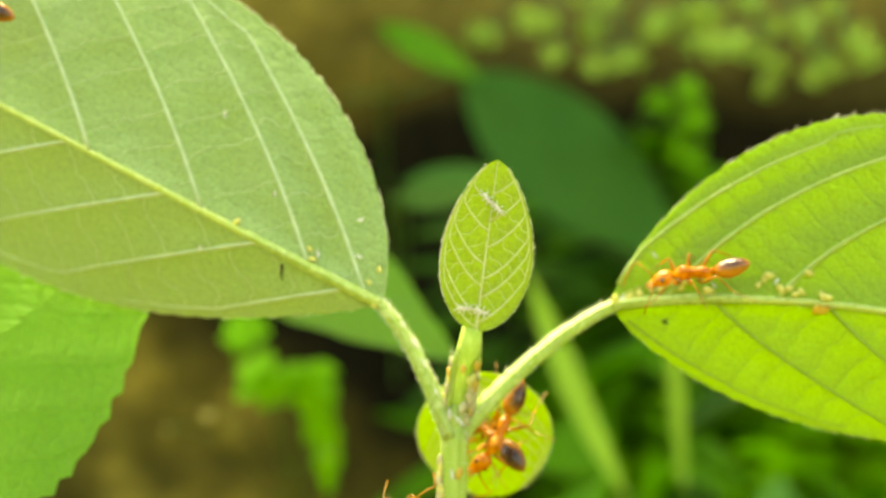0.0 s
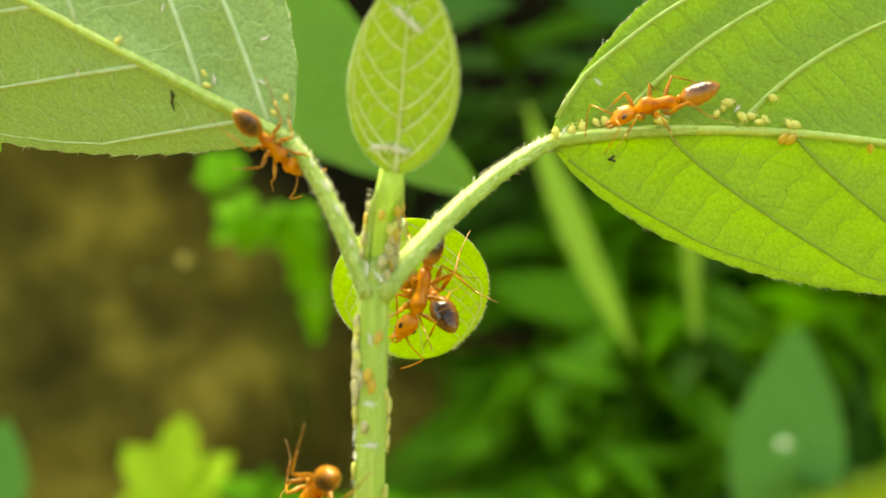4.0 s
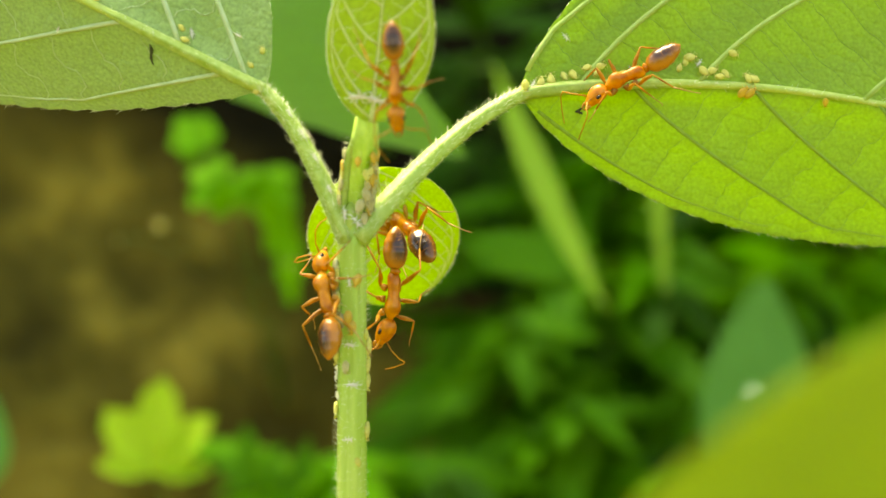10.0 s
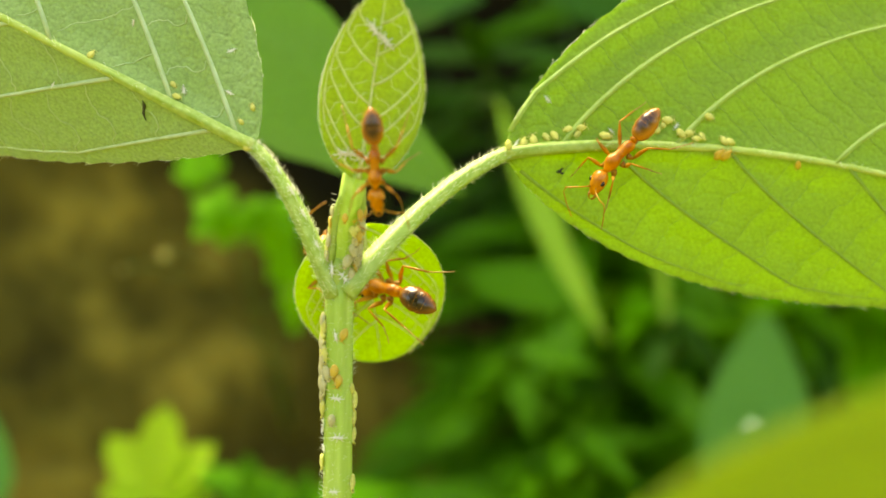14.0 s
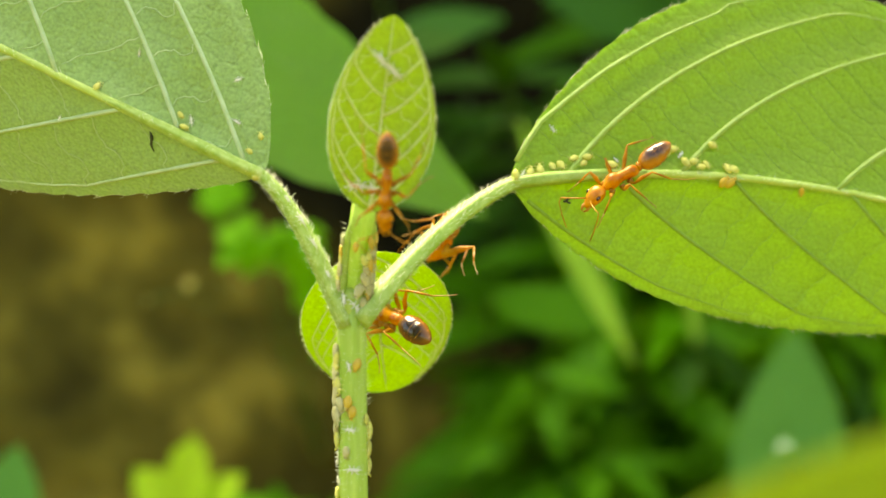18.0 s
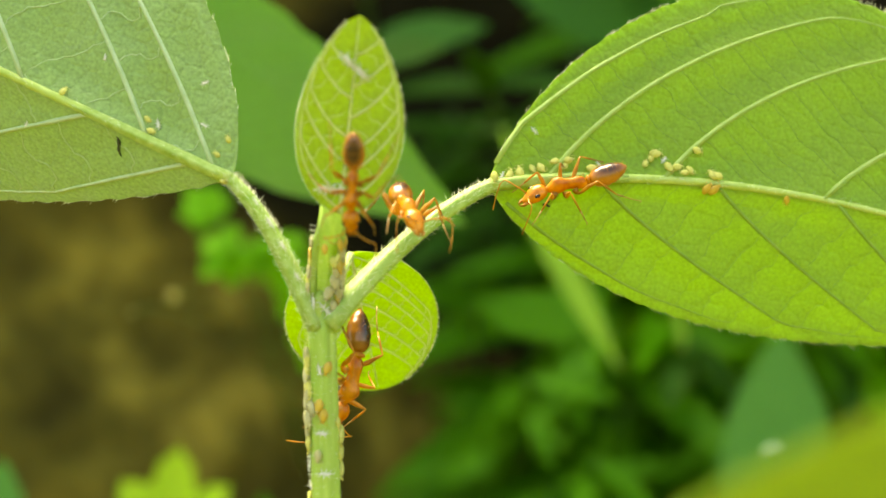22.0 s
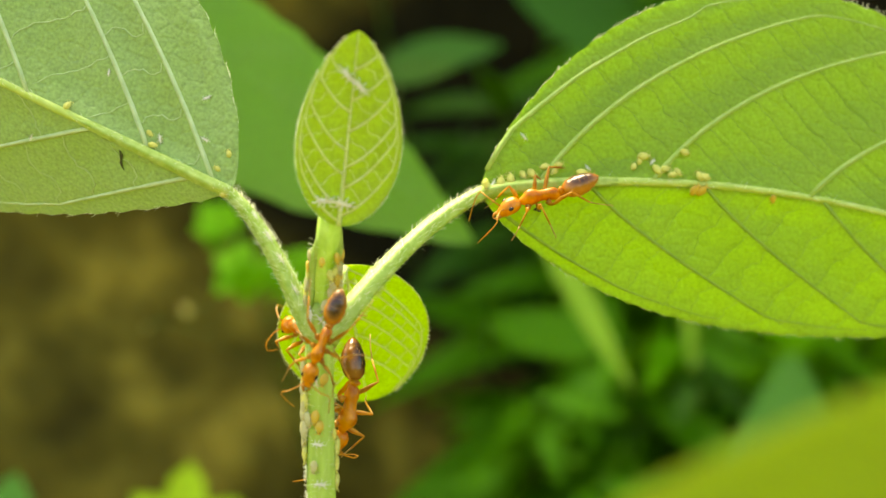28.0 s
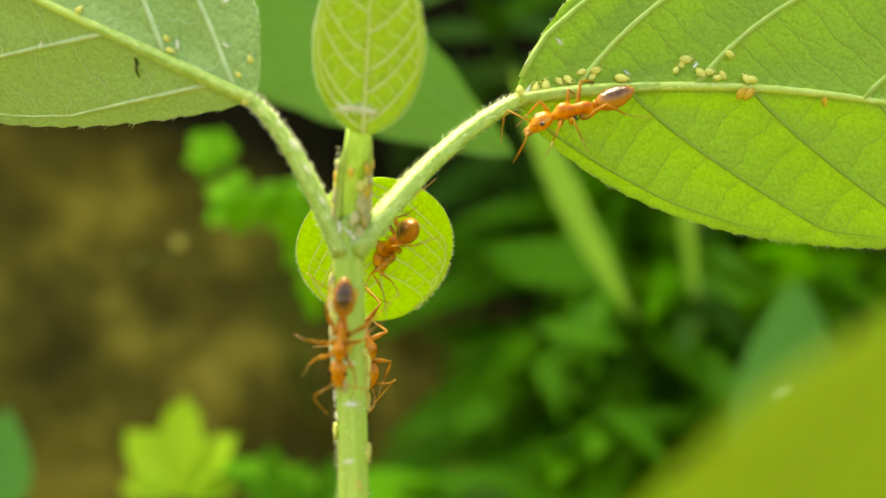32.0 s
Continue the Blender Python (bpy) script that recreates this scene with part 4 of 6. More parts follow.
def build_herbs():
    rnd = random.Random(11)
    spots = [(1.9, 13.5, 1.0, 3.0), (3.4, 14, 0.4, 3.0), (0.9, 14, -1.2, 2.6), (4.8, 13, 1.6, 3.0), (2.3, 12.5, -0.8, 2.6), (5.4, 12.5, 0.2, 2.8),
             (3.8, 15, 2.8, 3.2), (6.2, 14, 0.9, 3.2), (1.3, 12, -2.4, 2.4), (-0.7, 12, -2.9, 2.2), (4.4, 11.5, -2.2, 2.4), (2.9, 15, 4.4, 2.8),
             (0.6, 13.5, 2.9, 2.0), (-1.6, 11.6, -2.9, 1.9), (2.8, 11.6, -2.9, 2.2), (5.6, 11.5, -3.0, 2.2)]
    for k, (x, y, z, size) in enumerate(spots):
        # SHADE marks herbs whose shade is in their colour
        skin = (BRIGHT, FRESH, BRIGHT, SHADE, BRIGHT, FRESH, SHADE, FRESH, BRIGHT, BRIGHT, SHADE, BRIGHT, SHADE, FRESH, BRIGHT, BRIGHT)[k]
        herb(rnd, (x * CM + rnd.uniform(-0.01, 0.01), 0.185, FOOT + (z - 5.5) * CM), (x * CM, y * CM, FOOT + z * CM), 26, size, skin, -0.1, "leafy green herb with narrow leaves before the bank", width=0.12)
    small = [(1.0, 11.8, -1.0, 1.3), (1.8, 11.5, -2.0, 1.3), (3.0, 12.0, -0.6, 1.2), (3.6, 12.2, -1.8, 1.3), (4.6, 12.4, -0.4, 1.2), (5.2, 12.6, 1.2, 1.2), (2.4, 12.8, 1.0, 1.2), (-1.2, 11.2, -2.7, 1.1), (0.2, 11.5, -2.9, 1.2)]
    for k, (x, y, z, size) in enumerate(small):
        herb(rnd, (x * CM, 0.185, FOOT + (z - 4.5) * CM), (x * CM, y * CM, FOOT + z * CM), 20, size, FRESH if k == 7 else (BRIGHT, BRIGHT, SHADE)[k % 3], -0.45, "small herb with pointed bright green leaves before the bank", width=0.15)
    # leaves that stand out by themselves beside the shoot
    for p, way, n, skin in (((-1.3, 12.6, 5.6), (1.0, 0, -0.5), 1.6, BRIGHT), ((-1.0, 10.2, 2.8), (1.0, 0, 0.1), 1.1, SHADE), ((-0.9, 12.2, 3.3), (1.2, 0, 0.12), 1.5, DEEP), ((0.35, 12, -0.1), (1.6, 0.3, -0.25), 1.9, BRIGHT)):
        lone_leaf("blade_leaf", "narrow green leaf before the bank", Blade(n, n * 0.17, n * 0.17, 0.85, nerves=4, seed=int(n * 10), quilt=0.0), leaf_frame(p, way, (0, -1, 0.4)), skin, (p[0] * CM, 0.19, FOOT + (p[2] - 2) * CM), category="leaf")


build_herbs()


# ---- ants ----
ANT_HIP = {"front": (0.105, 0.030, -0.022), "middle": (0.050, 0.034, -0.024), "hind": (0.000, 0.030, -0.022)}
ANT_REACH = {
    "front": ((0.026, 0.022, -0.008), (0.050, 0.075, 0.066), (0.115, 0.105, -0.004), (0.180, 0.120, -0.060)),
    "middle": ((0.0, 0.026, -0.008), (-0.012, 0.090, 0.078), (-0.048, 0.145, -0.012), (-0.072, 0.205, -0.060)),
    "hind": ((-0.018, 0.024, -0.008), (-0.095, 0.085, 0.086), (-0.195, 0.120, 0.004), (-0.310, 0.155, -0.060)),
}


def ant_head():
    """Heart-shaped, broad behind, narrowing to the jaws."""
    bm = egg(bmesh.new(), [(-0.016, 0.012), (-0.011, 0.026, 0.002), (0.002, 0.044, 0.003), (0.020, 0.055, 0.004), (0.042, 0.060, 0.004), (0.064, 0.058, 0.002), (0.088, 0.051, -0.001), (0.110, 0.041, -0.005), (0.127, 0.031, -0.009), (0.139, 0.021, -0.011), (0.146, 0.008, -0.012)], 0.80, 22)
    for v in bm.verts:
        if v.co.x < 0.0 and abs(v.co.y) < 0.012:
            v.co.x += 0.006
    return scaled(bm, CM)


def ant_thorax():
    """Deep shoulders, a nearly straight back, a sloping end."""
    rows = [(-0.082, 0.012, -0.014), (-0.074, 0.023, -0.010), (-0.060, 0.031, -0.004), (-0.040, 0.034, 0.001), (-0.018, 0.033, 0.004), (0.000, 0.031, 0.005), (0.014, 0.031, 0.007), (0.028, 0.032, 0.008),
            (0.038, 0.031, 0.008), (0.046, 0.033, 0.008), (0.060, 0.038, 0.010), (0.078, 0.042, 0.011), (0.096, 0.041, 0.009), (0.112, 0.035, 0.005), (0.126, 0.025, 0.000), (0.138, 0.017, -0.004), (0.152, 0.013, -0.006)]
    bm = egg(bmesh.new(), [(x, r * (0.90 - 0.10 * math.exp(-((x - 0.02) / 0.03) ** 2)), z) for x, r, z in rows], 1.28, 20)
    return scaled(bm, CM)


def gaster_r(t):
    """Radius along the abdomen: full before the middle, pointed behind."""
    q = abs((t - 0.40) / (0.42 if t < 0.40 else 0.60))
    return 0.061 * max(0.0, 1 - q**2.0) ** (0.5 if t < 0.40 else 0.68)


def ant_gaster():
    rows = []
    for k in range(19):
        t = k / 18
        r = gaster_r(t)
        step = 0.0032 if k in (5, 9, 13) else 0.0
        rows.append((-0.208 * t, max(0.005, r - step), -0.004 * math.sin(math.pi * t)))
    return scaled(egg(bmesh.new(), rows, 0.92, 20), CM)


def build_ant(label, head_turn=(0, 12, 0), gaster_turn=(0, 0, 0), seed=0, size=0.93):
    """One ant: x forward, z its back; the middle of its length at the origin."""
    rnd = random.Random(seed)
    ant = tagged(new("ant"), label, "ant", "ants on the sprig")
    ant.scale = (size, size, size)
    thorax = part("thorax", ant_thorax(), ORANGE, ant)
    rows = [(Vector((rnd.uniform(-0.06, 0.13), 0.030 * math.cos(a), 0.004 + 0.042 * math.sin(a))), Vector((rnd.uniform(-0.4, 0.4), math.cos(a), math.sin(a)))) for a in (rnd.uniform(0.2, 2.9) for _ in range(40))]
    part("bristles", scaled(hairs(bmesh.new(), rows, 0.024, 0.0010, seed + 7), CM), LIMB, thorax, "fine bristles", kind="stuff")
    bm = egg(bmesh.new(), [(-0.018, 0.010), (-0.010, 0.020, 0.006), (0.0, 0.024, 0.012), (0.010, 0.018, 0.006), (0.02, 0.010)], 1.3, 10)
    part("petiole", scaled(bm, CM), ORANGE, ant, "", Matrix.Translation(Vector((-0.085, 0, -0.004)) * CM))
    gaster = part("gaster", ant_gaster(), DARK_GASTER if seed == 5 else GASTER, ant, "glossy dark brown abdomen with an amber front", pose(-0.096 * CM, 0, 0.002 * CM, *gaster_turn))
    rows = []
    for _ in range(70):
        t, a = rnd.uniform(0.1, 0.97), rnd.uniform(0, 6.28)
        r = gaster_r(t)
        o = Vector((0, math.cos(a), math.sin(a)))
        rows.append((Vector((-0.208 * t, 0, 0)) + o * r * 0.92, (o + Vector((-0.7, 0, 0))).normalized()))
    part("bristles", scaled(hairs(bmesh.new(), rows, 0.022, 0.0011, seed), CM), LIMB, gaster, "fine bristles", kind="stuff")
    head = part("head", ant_head(), ORANGE, ant, "", pose(0.155 * CM, 0, -0.004 * CM, *head_turn) @ Matrix.Diagonal((0.90, 0.80, 0.86, 1)))
    rows = [(Vector((rnd.uniform(0, 0.13), rnd.uniform(-0.03, 0.03), 0.042)), Vector((rnd.uniform(-0.3, 0.3), rnd.uniform(-0.3, 0.3), 1))) for _ in range(26)]
    part("bristles", scaled(hairs(bmesh.new(), rows, 0.020, 0.0010, seed + 1), CM), LIMB, head, "fine bristles", kind="stuff")
    for side in (1, -1):
        bm = egg(bmesh.new(), [(-0.017, 0.003), (-0.012, 0.010), (0, 0.013), (0.012, 0.010), (0.017, 0.003)], 0.85, 10)
        bm.transform(Matrix.Translation((0.062, 0.047 * side, 0.024)))
        part("eye", scaled(bm, CM), BLACK, head, "black eye")
        pts = [(0.128, 0.022 * side, -0.012), (0.150, 0.024 * side, -0.014), (0.168, 0.012 * side, -0.014), (0.174, 0.002 * side, -0.014)]
        part("mandible", scaled(tube(bmesh.new(), pts, [0.012, 0.011, 0.006, 0.002], 7), CM), GASTER if seed == 0 else LIMB, head)
    limbs = []
    for row, (name, reach) in enumerate(ANT_REACH.items()):
        for side in (1, -1):
            h = ANT_HIP[name]
            j = [Vector((x + rnd.uniform(-0.012, 0.012), (y + rnd.uniform(-0.012, 0.012)) * side, z)) for x, y, z in reach]
            j[0].x, j[0].y, j[0].z = reach[0][0], reach[0][1] * side, reach[0][2]
            # hip, thigh thick before its middle, knee, shin that widens to its end
            pts = [Vector((0, 0, 0.010)), j[0] * 0.55, j[0], j[0].lerp(j[1], 0.2), j[0].lerp(j[1], 0.45) + Vector((0, 0, 0.006)), j[0].lerp(j[1], 0.8), j[1], j[1].lerp(j[2], 0.08), j[1].lerp(j[2], 0.55), j[2]]
            bm = tube(bmesh.new(), pts, [0.018, 0.015, 0.0070, 0.0105, 0.0118, 0.0076, 0.0042, 0.0044, 0.0056, 0.0040], 9)
            at = Matrix.Translation(Vector((h[0], h[1] * side, h[2])) * CM)
            leg = part("leg", scaled(bm, CM), LIMB, ant, "", at)
            pts = [j[2], j[2].lerp(j[3], 0.35) + Vector((0, 0, -0.003)), j[2].lerp(j[3], 0.7) + Vector((0, 0, -0.004)), j[3], j[3] + Vector((0.008, 0.004 * side, -0.006))]
            part("foot", scaled(tube(bmesh.new(), pts, [0.0040, 0.0028, 0.0026, 0.0024, 0.0014], 7), CM), TARSUS, leg, "thin pale foot")
            limbs.append((leg, at, side, row))
    for side in (1, -1):
        bend = rnd.uniform(-0.03, 0.03)
        pts = [Vector(p) * 1.15 for p in [(0, 0, 0), (0.022, 0.030 * side, 0.030), (0.045, 0.085 * side, 0.052), (0.052, 0.118 * side, 0.050), (0.075, 0.128 * side, 0.030), (0.125, 0.120 * side + bend, -0.015), (0.170, 0.105 * side + bend * 2, -0.060)]]
        bm = tube(bmesh.new(), pts, [0.0060, 0.0042, 0.0044, 0.0040, 0.0034, 0.0036, 0.0032], 7)
        at = Matrix.Translation(Vector((0.105, 0.022 * side, 0.028)) * CM)
        limbs.append((part("antenna", scaled(bm, CM), LIMB, head, "", at), at, side, 3))
    return ant, limbs


leaf_ant = build_ant("orange ant with a brown abdomen beside aphids on the broad leaf", (0, 14, 10), (0, 14, 0), 1, 1.05)
stem_ant = build_ant("orange ant with a dark abdomen climbing down beside the stem", (0, 20, -12), (0, -8, 0), 2, 1.14)
roaming_ant = build_ant("orange ant with a dark abdomen roaming round stem and leaf stalks", (0, 22, 14), (0, 10, -8), 3, 1.10)
tip_ant = build_ant("orange ant with a brown-striped abdomen crossing the leaves to the stem", (0, 8, 6), (0, 4, 4), 4)
round_ant = build_ant("orange ant with a glossy dark abdomen on the rounded leaf", (0, 30, 20), (0, -24, -10), 5, 1.19)


# ---- aphids and their shed skins ----
def build_aphid(skin, label, seed):
    rnd = random.Random(seed)
    aphid = tagged(new("aphid"), label, "aphid", "aphids on the sprig")
    bm = egg(bmesh.new(), [(-0.037, 0.003), (-0.030, 0.012), (-0.016, 0.0185), (0.0, 0.019), (0.013, 0.015), (0.024, 0.010), (0.032, 0.008), (0.036, 0.003)], 0.62, 10)
    for v in bm.verts:
        v.co *= 1 + 0.16 * noise.noise(v.co * 110 + Vector((seed, 0, 0)))
        v.co.y *= 1.18
    bm.transform(Matrix.Translation((0, 0, 0.011)))
    body = part("body", scaled(bm, CM), skin, aphid)
    for side in (1, -1):
        bm = egg(bmesh.new(), [(-0.003, 0.001), (0, 0.003), (0.003, 0.001)], 1, 6)
        bm.transform(Matrix.Translation((0.028, 0.0065 * side, 0.014)))
        part("eye", scaled(bm, CM), BLACK, body)
        for x in (0.014, 0.004, -0.008):
            pts = [(x, 0.010 * side, 0.010), (x * 1.4, 0.022 * side, 0.014), (x * 1.9, 0.030 * side, 0.0)]
            part("leg", scaled(tube(bmesh.new(), pts, [0.0022, 0.0016, 0.001], 4), CM), skin, aphid)
        pts = [(0.032, 0.005 * side, 0.012), (0.040, 0.014 * side, 0.018), (0.030 + rnd.uniform(-0.01, 0.01), 0.028 * side, 0.012)]
        part("antenna", scaled(tube(bmesh.new(), pts, [0.002, 0.0016, 0.001], 4), CM), skin, aphid)
    return aphid


def build_husk():
    """A crumpled white skin with loose legs."""
    husk = tagged(new("shed_skin"), "crumpled white shed skin of an aphid", "shed skin", "shed skins on the sprig")
    bm = egg(bmesh.new(), [(-0.040, 0.003), (-0.024, 0.010, 0.003), (0.0, 0.011, -0.002), (0.022, 0.013, 0.003), (0.038, 0.004)], 0.6, 8)
    for v in bm.verts:
        v.co += Vector((noise.noise(v.co * 90), noise.noise(v.co * 90 + Vector((5, 0, 0))), noise.noise(v.co * 90 + Vector((0, 9, 0))))) * 0.006
    bm.transform(Matrix.Translation((0, 0, 0.010)))
    part("skin", scaled(bm, CM), HUSK, husk)
    for k, (x, y) in enumerate(((0.03, 0.026), (0.006, 0.034), (-0.02, 0.028), (0.028, -0.027), (-0.006, -0.034), (-0.03, -0.022), (0.045, 0.006), (-0.045, -0.004))):
        pts = [(x * 0.8, y * 0.2, 0.012), (x * 1.1, y * 0.8, 0.020), (x * 1.5, y, 0.006)]
        part("leg", scaled(tube(bmesh.new(), pts, [0.0042, 0.0036, 0.0022], 4), CM), HUSK, husk)
    return husk


PALE = build_aphid(APHID, "tiny pale yellow aphid feeding on the plant", 1)
WARM = build_aphid(AMBER, "tiny amber aphid feeding on the plant", 2)
GREY = build_aphid(GREYISH, "tiny greyish olive aphid feeding on the plant", 3)
WHITE = build_husk()
PARKED = {PALE: False, WARM: False, GREY: False, WHITE: False}


def settle(proto, m, k):
    """The first one uses the thing itself, the rest are copies."""
    if not PARKED[proto]:
        PARKED[proto] = True
        proto.matrix_basis = m
        proto.scale = (k, k, k)
        return proto
    ob = copy_thing(proto, m)
    ob.scale = (k, k, k)
    return ob


def on_leaf(form, place, x, y, turn):
    """The pose of a small thing on a leaf's underside, at x along and y across it, in metres of the plan."""
    u = max(0.004, x / form.length)
    off = y - form.sweep * u * u * form.length
    side = 1 if off > 0 else -1
    v = max(-0.97, min(0.97, off / max(0.01, form.half(u, side) * math.cos(radians(form.fold[0 if off > 0 else 1])))))
    if abs(v) < 0.001:
        v = 0.001
    lift = 0.045 * max(0.0, 1 - abs(off) / 0.06) if form.length > 2 else 0.004
    p = form.spot(u, v, lift)
    a, b = form.spot(u, v * 0.9, lift), form.spot(u + 0.01, v, lift)
    n = (b - p).cross(p - a) * side
    if n.z < 0:
        n = -n
    n.normalize()
    f = (Matrix.Rotation(radians(turn), 3, n) @ (b - p)).normalized()
    m = Matrix((f, n.cross(f), n)).transposed().to_4x4()
    m.translation = p
    m = place @ m
    m.translation = (m.translation - ORIGIN) * CM + Vector((0, 0, FOOT))
    return m


RIDERS = []  # things that sit on a swaying leaf, with their pose at rest


def build_small():
    rnd = random.Random(21)
    right = [(0.12, 0.04), (0.03, 0.035), (0.18, 0.05), (0.31, 0.06), (0.39, 0.09), (0.47, 0.09), (0.44, 0.055), (0.26, 0.06), (0.95, 0.05), (0.98, 0.07), (1.04, -0.02), (1.09, -0.02), (1.12, -0.06), (1.22, 0.06),
             (1.24, -0.16), (1.28, -0.17), (1.31, -0.10), (1.28, -0.09), (0.91, 0.02), (1.16, -0.05), (1.70, -0.28), (0.60, 0.02)]
    for k, (x, y) in enumerate(right):
        proto = WARM if y < -0.12 else PALE
        ob = settle(proto, m := on_leaf(RIGHT, right_at, x, y, rnd.uniform(0, 360)), rnd.uniform(0.7, 1.15))
        RIDERS.append((ob, m, 0))
    for x, y in ((0.30, 0.28), (0.075, 0.04), (1.02, 0.03), (0.64, 0.05)):
        ob = settle(WHITE, m := on_leaf(RIGHT, right_at, x, y, rnd.uniform(0, 360)), rnd.uniform(0.4, 0.55))
        RIDERS.append((ob, m, 0))
    for x, y in ((0.79, 0.035), (0.74, -0.035), (0.13, 0.08), (0.12, -0.015)):
        ob = settle(WHITE, m := on_leaf(TIP, tip_at, x, y, rnd.uniform(-30, 30) + (90 if x < 0.5 else 20)), 1.0 if x > 0.5 else 1.15)
        RIDERS.append((ob, m, 1))
    for x, y in ((0.55, -0.10), (0.11, -0.19), (0.13, -0.09), (1.02, -0.04), (0.03, 0.02), (0.5, -0.05)):
        settle(PALE, on_leaf(LEFT, left_at, x, y, rnd.uniform(0, 360)), rnd.uniform(0.55, 0.75))
    for x, y in ((0.36, -0.41), (0.26, -0.20), (1.17, 0.19), (0.49, -0.10), (1.42, -0.6), (0.9, -0.3)):
        settle(WHITE, on_leaf(LEFT, left_at, x, y, rnd.uniform(0, 360)), rnd.uniform(0.35, 0.55))

    def on_stem(z, a, proto, k, turn=0):
        """a: degrees round the stem from the right, 90 is the back, -90 the front."""
        s = max(0, z - 0.05)
        c = Vector((-0.385 + 0.13 * s, 0.05 - 0.30 * s, z))
        n = Vector((math.cos(radians(a)), math.sin(radians(a)), 0))
        f = Matrix.Rotation(radians(turn), 3, n) @ Vector((0, 0, -1))
        m = Matrix((f, n.cross(f), n)).transposed().to_4x4()
        m.translation = (c + n * (0.070 if z < 0 else 0.080)) * CM + Vector((0, 0, FOOT))
        return settle(proto, m, k)

    for z, a, kind, k in ((-0.20, 185, 2, 1.1), (-0.27, 190, 0, 1.0), (-0.34, 182, 2, 1.0), (-0.40, 200, 2, 1.1), (-0.45, 185, 2, 1.2), (-0.50, 178, 0, 0.9), (-0.56, 190, 2, 0.8), (-0.47, 222, 2, 0.9),
                          (-0.23, 195, 0, 1.0), (-0.31, 186, 2, 1.2), (-0.37, 205, 0, 1.1), (-0.425, 180, 2, 1.1), (-0.53, 200, 2, 1.2), (-0.60, 184, 2, 1.0), (-0.66, 192, 0, 0.9), (-0.71, 1, 0, 0.9), (-0.55, -20, 0, 1.0), (0.12, -15, 2, 1.1), (0.17, -40, 2, 1.1), (0.23, -25, 2, 1.2), (0.29, -60, 0, 1.0), (0.12, 200, 2, 1.1), (0.19, 192, 0, 1.1),
                          (-0.26, -70, 1, 1.1), (-0.46, -105, 1, 1.2), (-0.51, -88, 1, 1.1), (-0.72, -112, 2, 1.0), (-0.62, 2, 0, 1.05), (-0.80, 5, 0, 0.9), (-1.06, -8, 0, 0.9), (-0.95, 180, 0, 0.8), (-1.22, -60, 0, 0.8),
                          (0.10, 190, 2, 1.2), (0.16, 200, 2, 1.2), (0.22, 185, 2, 1.0), (0.14, -30, 2, 1.3), (0.20, -20, 2, 1.3), (0.27, -35, 1, 1.2), (0.13, -70, 2, 1.2), (0.33, -10, 2, 1.0), (0.25, -5, 2, 1.2), (0.38, -40, 1, 1.0), (0.19, -50, 2, 1.3), (0.30, 195, 0, 0.9), (0.36, -95, 1, 0.8), (0.07, -8, 2, 1.2), (0.11, -28, 1, 1.0), (0.16, 5, 2, 1.2), (0.22, -12, 2, 1.1), (0.29, 2, 1, 1.1), (0.34, -25, 2, 1.0), (0.40, -8, 1, 1.0),
                          (0.06, -45, 2, 1.1), (0.24, -48, 2, 1.0), (0.31, -44, 0, 0.9), (0.08, 184, 2, 1.1), (0.25, 200, 2, 1.1), (0.34, 188, 1, 1.0), (0.40, 192, 2, 0.9)):
        on_stem(z, a, (PALE, WARM, GREY)[kind], k * (1.5 if z < 0 and (a > 100 or a > -15) else 0.95), rnd.uniform(-25, 25))
    for z, a, k, turn in ((-0.02, -160, 0.8, 20), (-0.03, -20, 0.8, 70), (-0.27, -100, 0.6, 10), (-0.60, -95, 0.7, 80), (-0.75, 175, 0.9, 20), (-0.81, -85, 0.8, 85), (-0.87, -165, 0.6, 60), (0.09, -120, 0.7, 0), (0.05, -75, 0.8, 40), (-0.37, 183, 0.8, 0), (0.28, 180, 0.7, 0), (-1.1, -100, 0.6, 90)):
        on_stem(z, a, WHITE, k, turn)
    # flecks on the left stalk
    for f, k in ((0.25, 0.5), (0.45, 0.6), (0.62, 0.7), (0.75, 0.5)):
        p = curve_points((-0.45, 0.05, 0.02), (-0.55, 0.02, 0.25), (-0.68, 0.03, 0.60), (-0.88, 0.05, 0.755), 20)[int(f * 20)]
        m = leaf_frame((0, 0, 0), (-0.4, 0, 0.8), (0.35, -0.9, 0.1))
        m.translation = (p + m.to_3x3() @ Vector((0, 0, 0.068))) * CM + Vector((0, 0, FOOT))
        settle(WHITE, m, k)
    # a dark scar on the left leaf, a part of it
    a, b = LEFT.spot(0.67 / LEFT.length, 0.13, 0.006), LEFT.spot(0.62 / LEFT.length, 0.38, 0.006)
    shift = Matrix.Translation(-O(-0.5, 0.15, 0.12)) @ left_at
    pts = [shift @ a.lerp(b, t) + Vector((0.005 * math.sin(7 * t), 0, 0)) for t in (k / 8 for k in range(9))]
    part("scar", scaled(tube(bmesh.new(), pts, [0.002, 0.007, 0.010, 0.009, 0.006, 0.008, 0.006, 0.004, 0.002], 6), CM), SCAR, left_leaf, "small dark scar on the blade")
    # a tiny dark fly on the right leaf
    fly = tagged(new("fly"), "tiny dark fly on the broad leaf", "fly")
    fly.scale = (0.7, 0.7, 0.7)
    bm = egg(bmesh.new(), [(-0.022, 0.003), (-0.014, 0.010), (0, 0.012), (0.012, 0.010), (0.022, 0.004)], 0.8, 8)
    bm.transform(Matrix.Translation((0, 0, 0.012)))
    part("body", scaled(bm, CM), BLACK, fly)
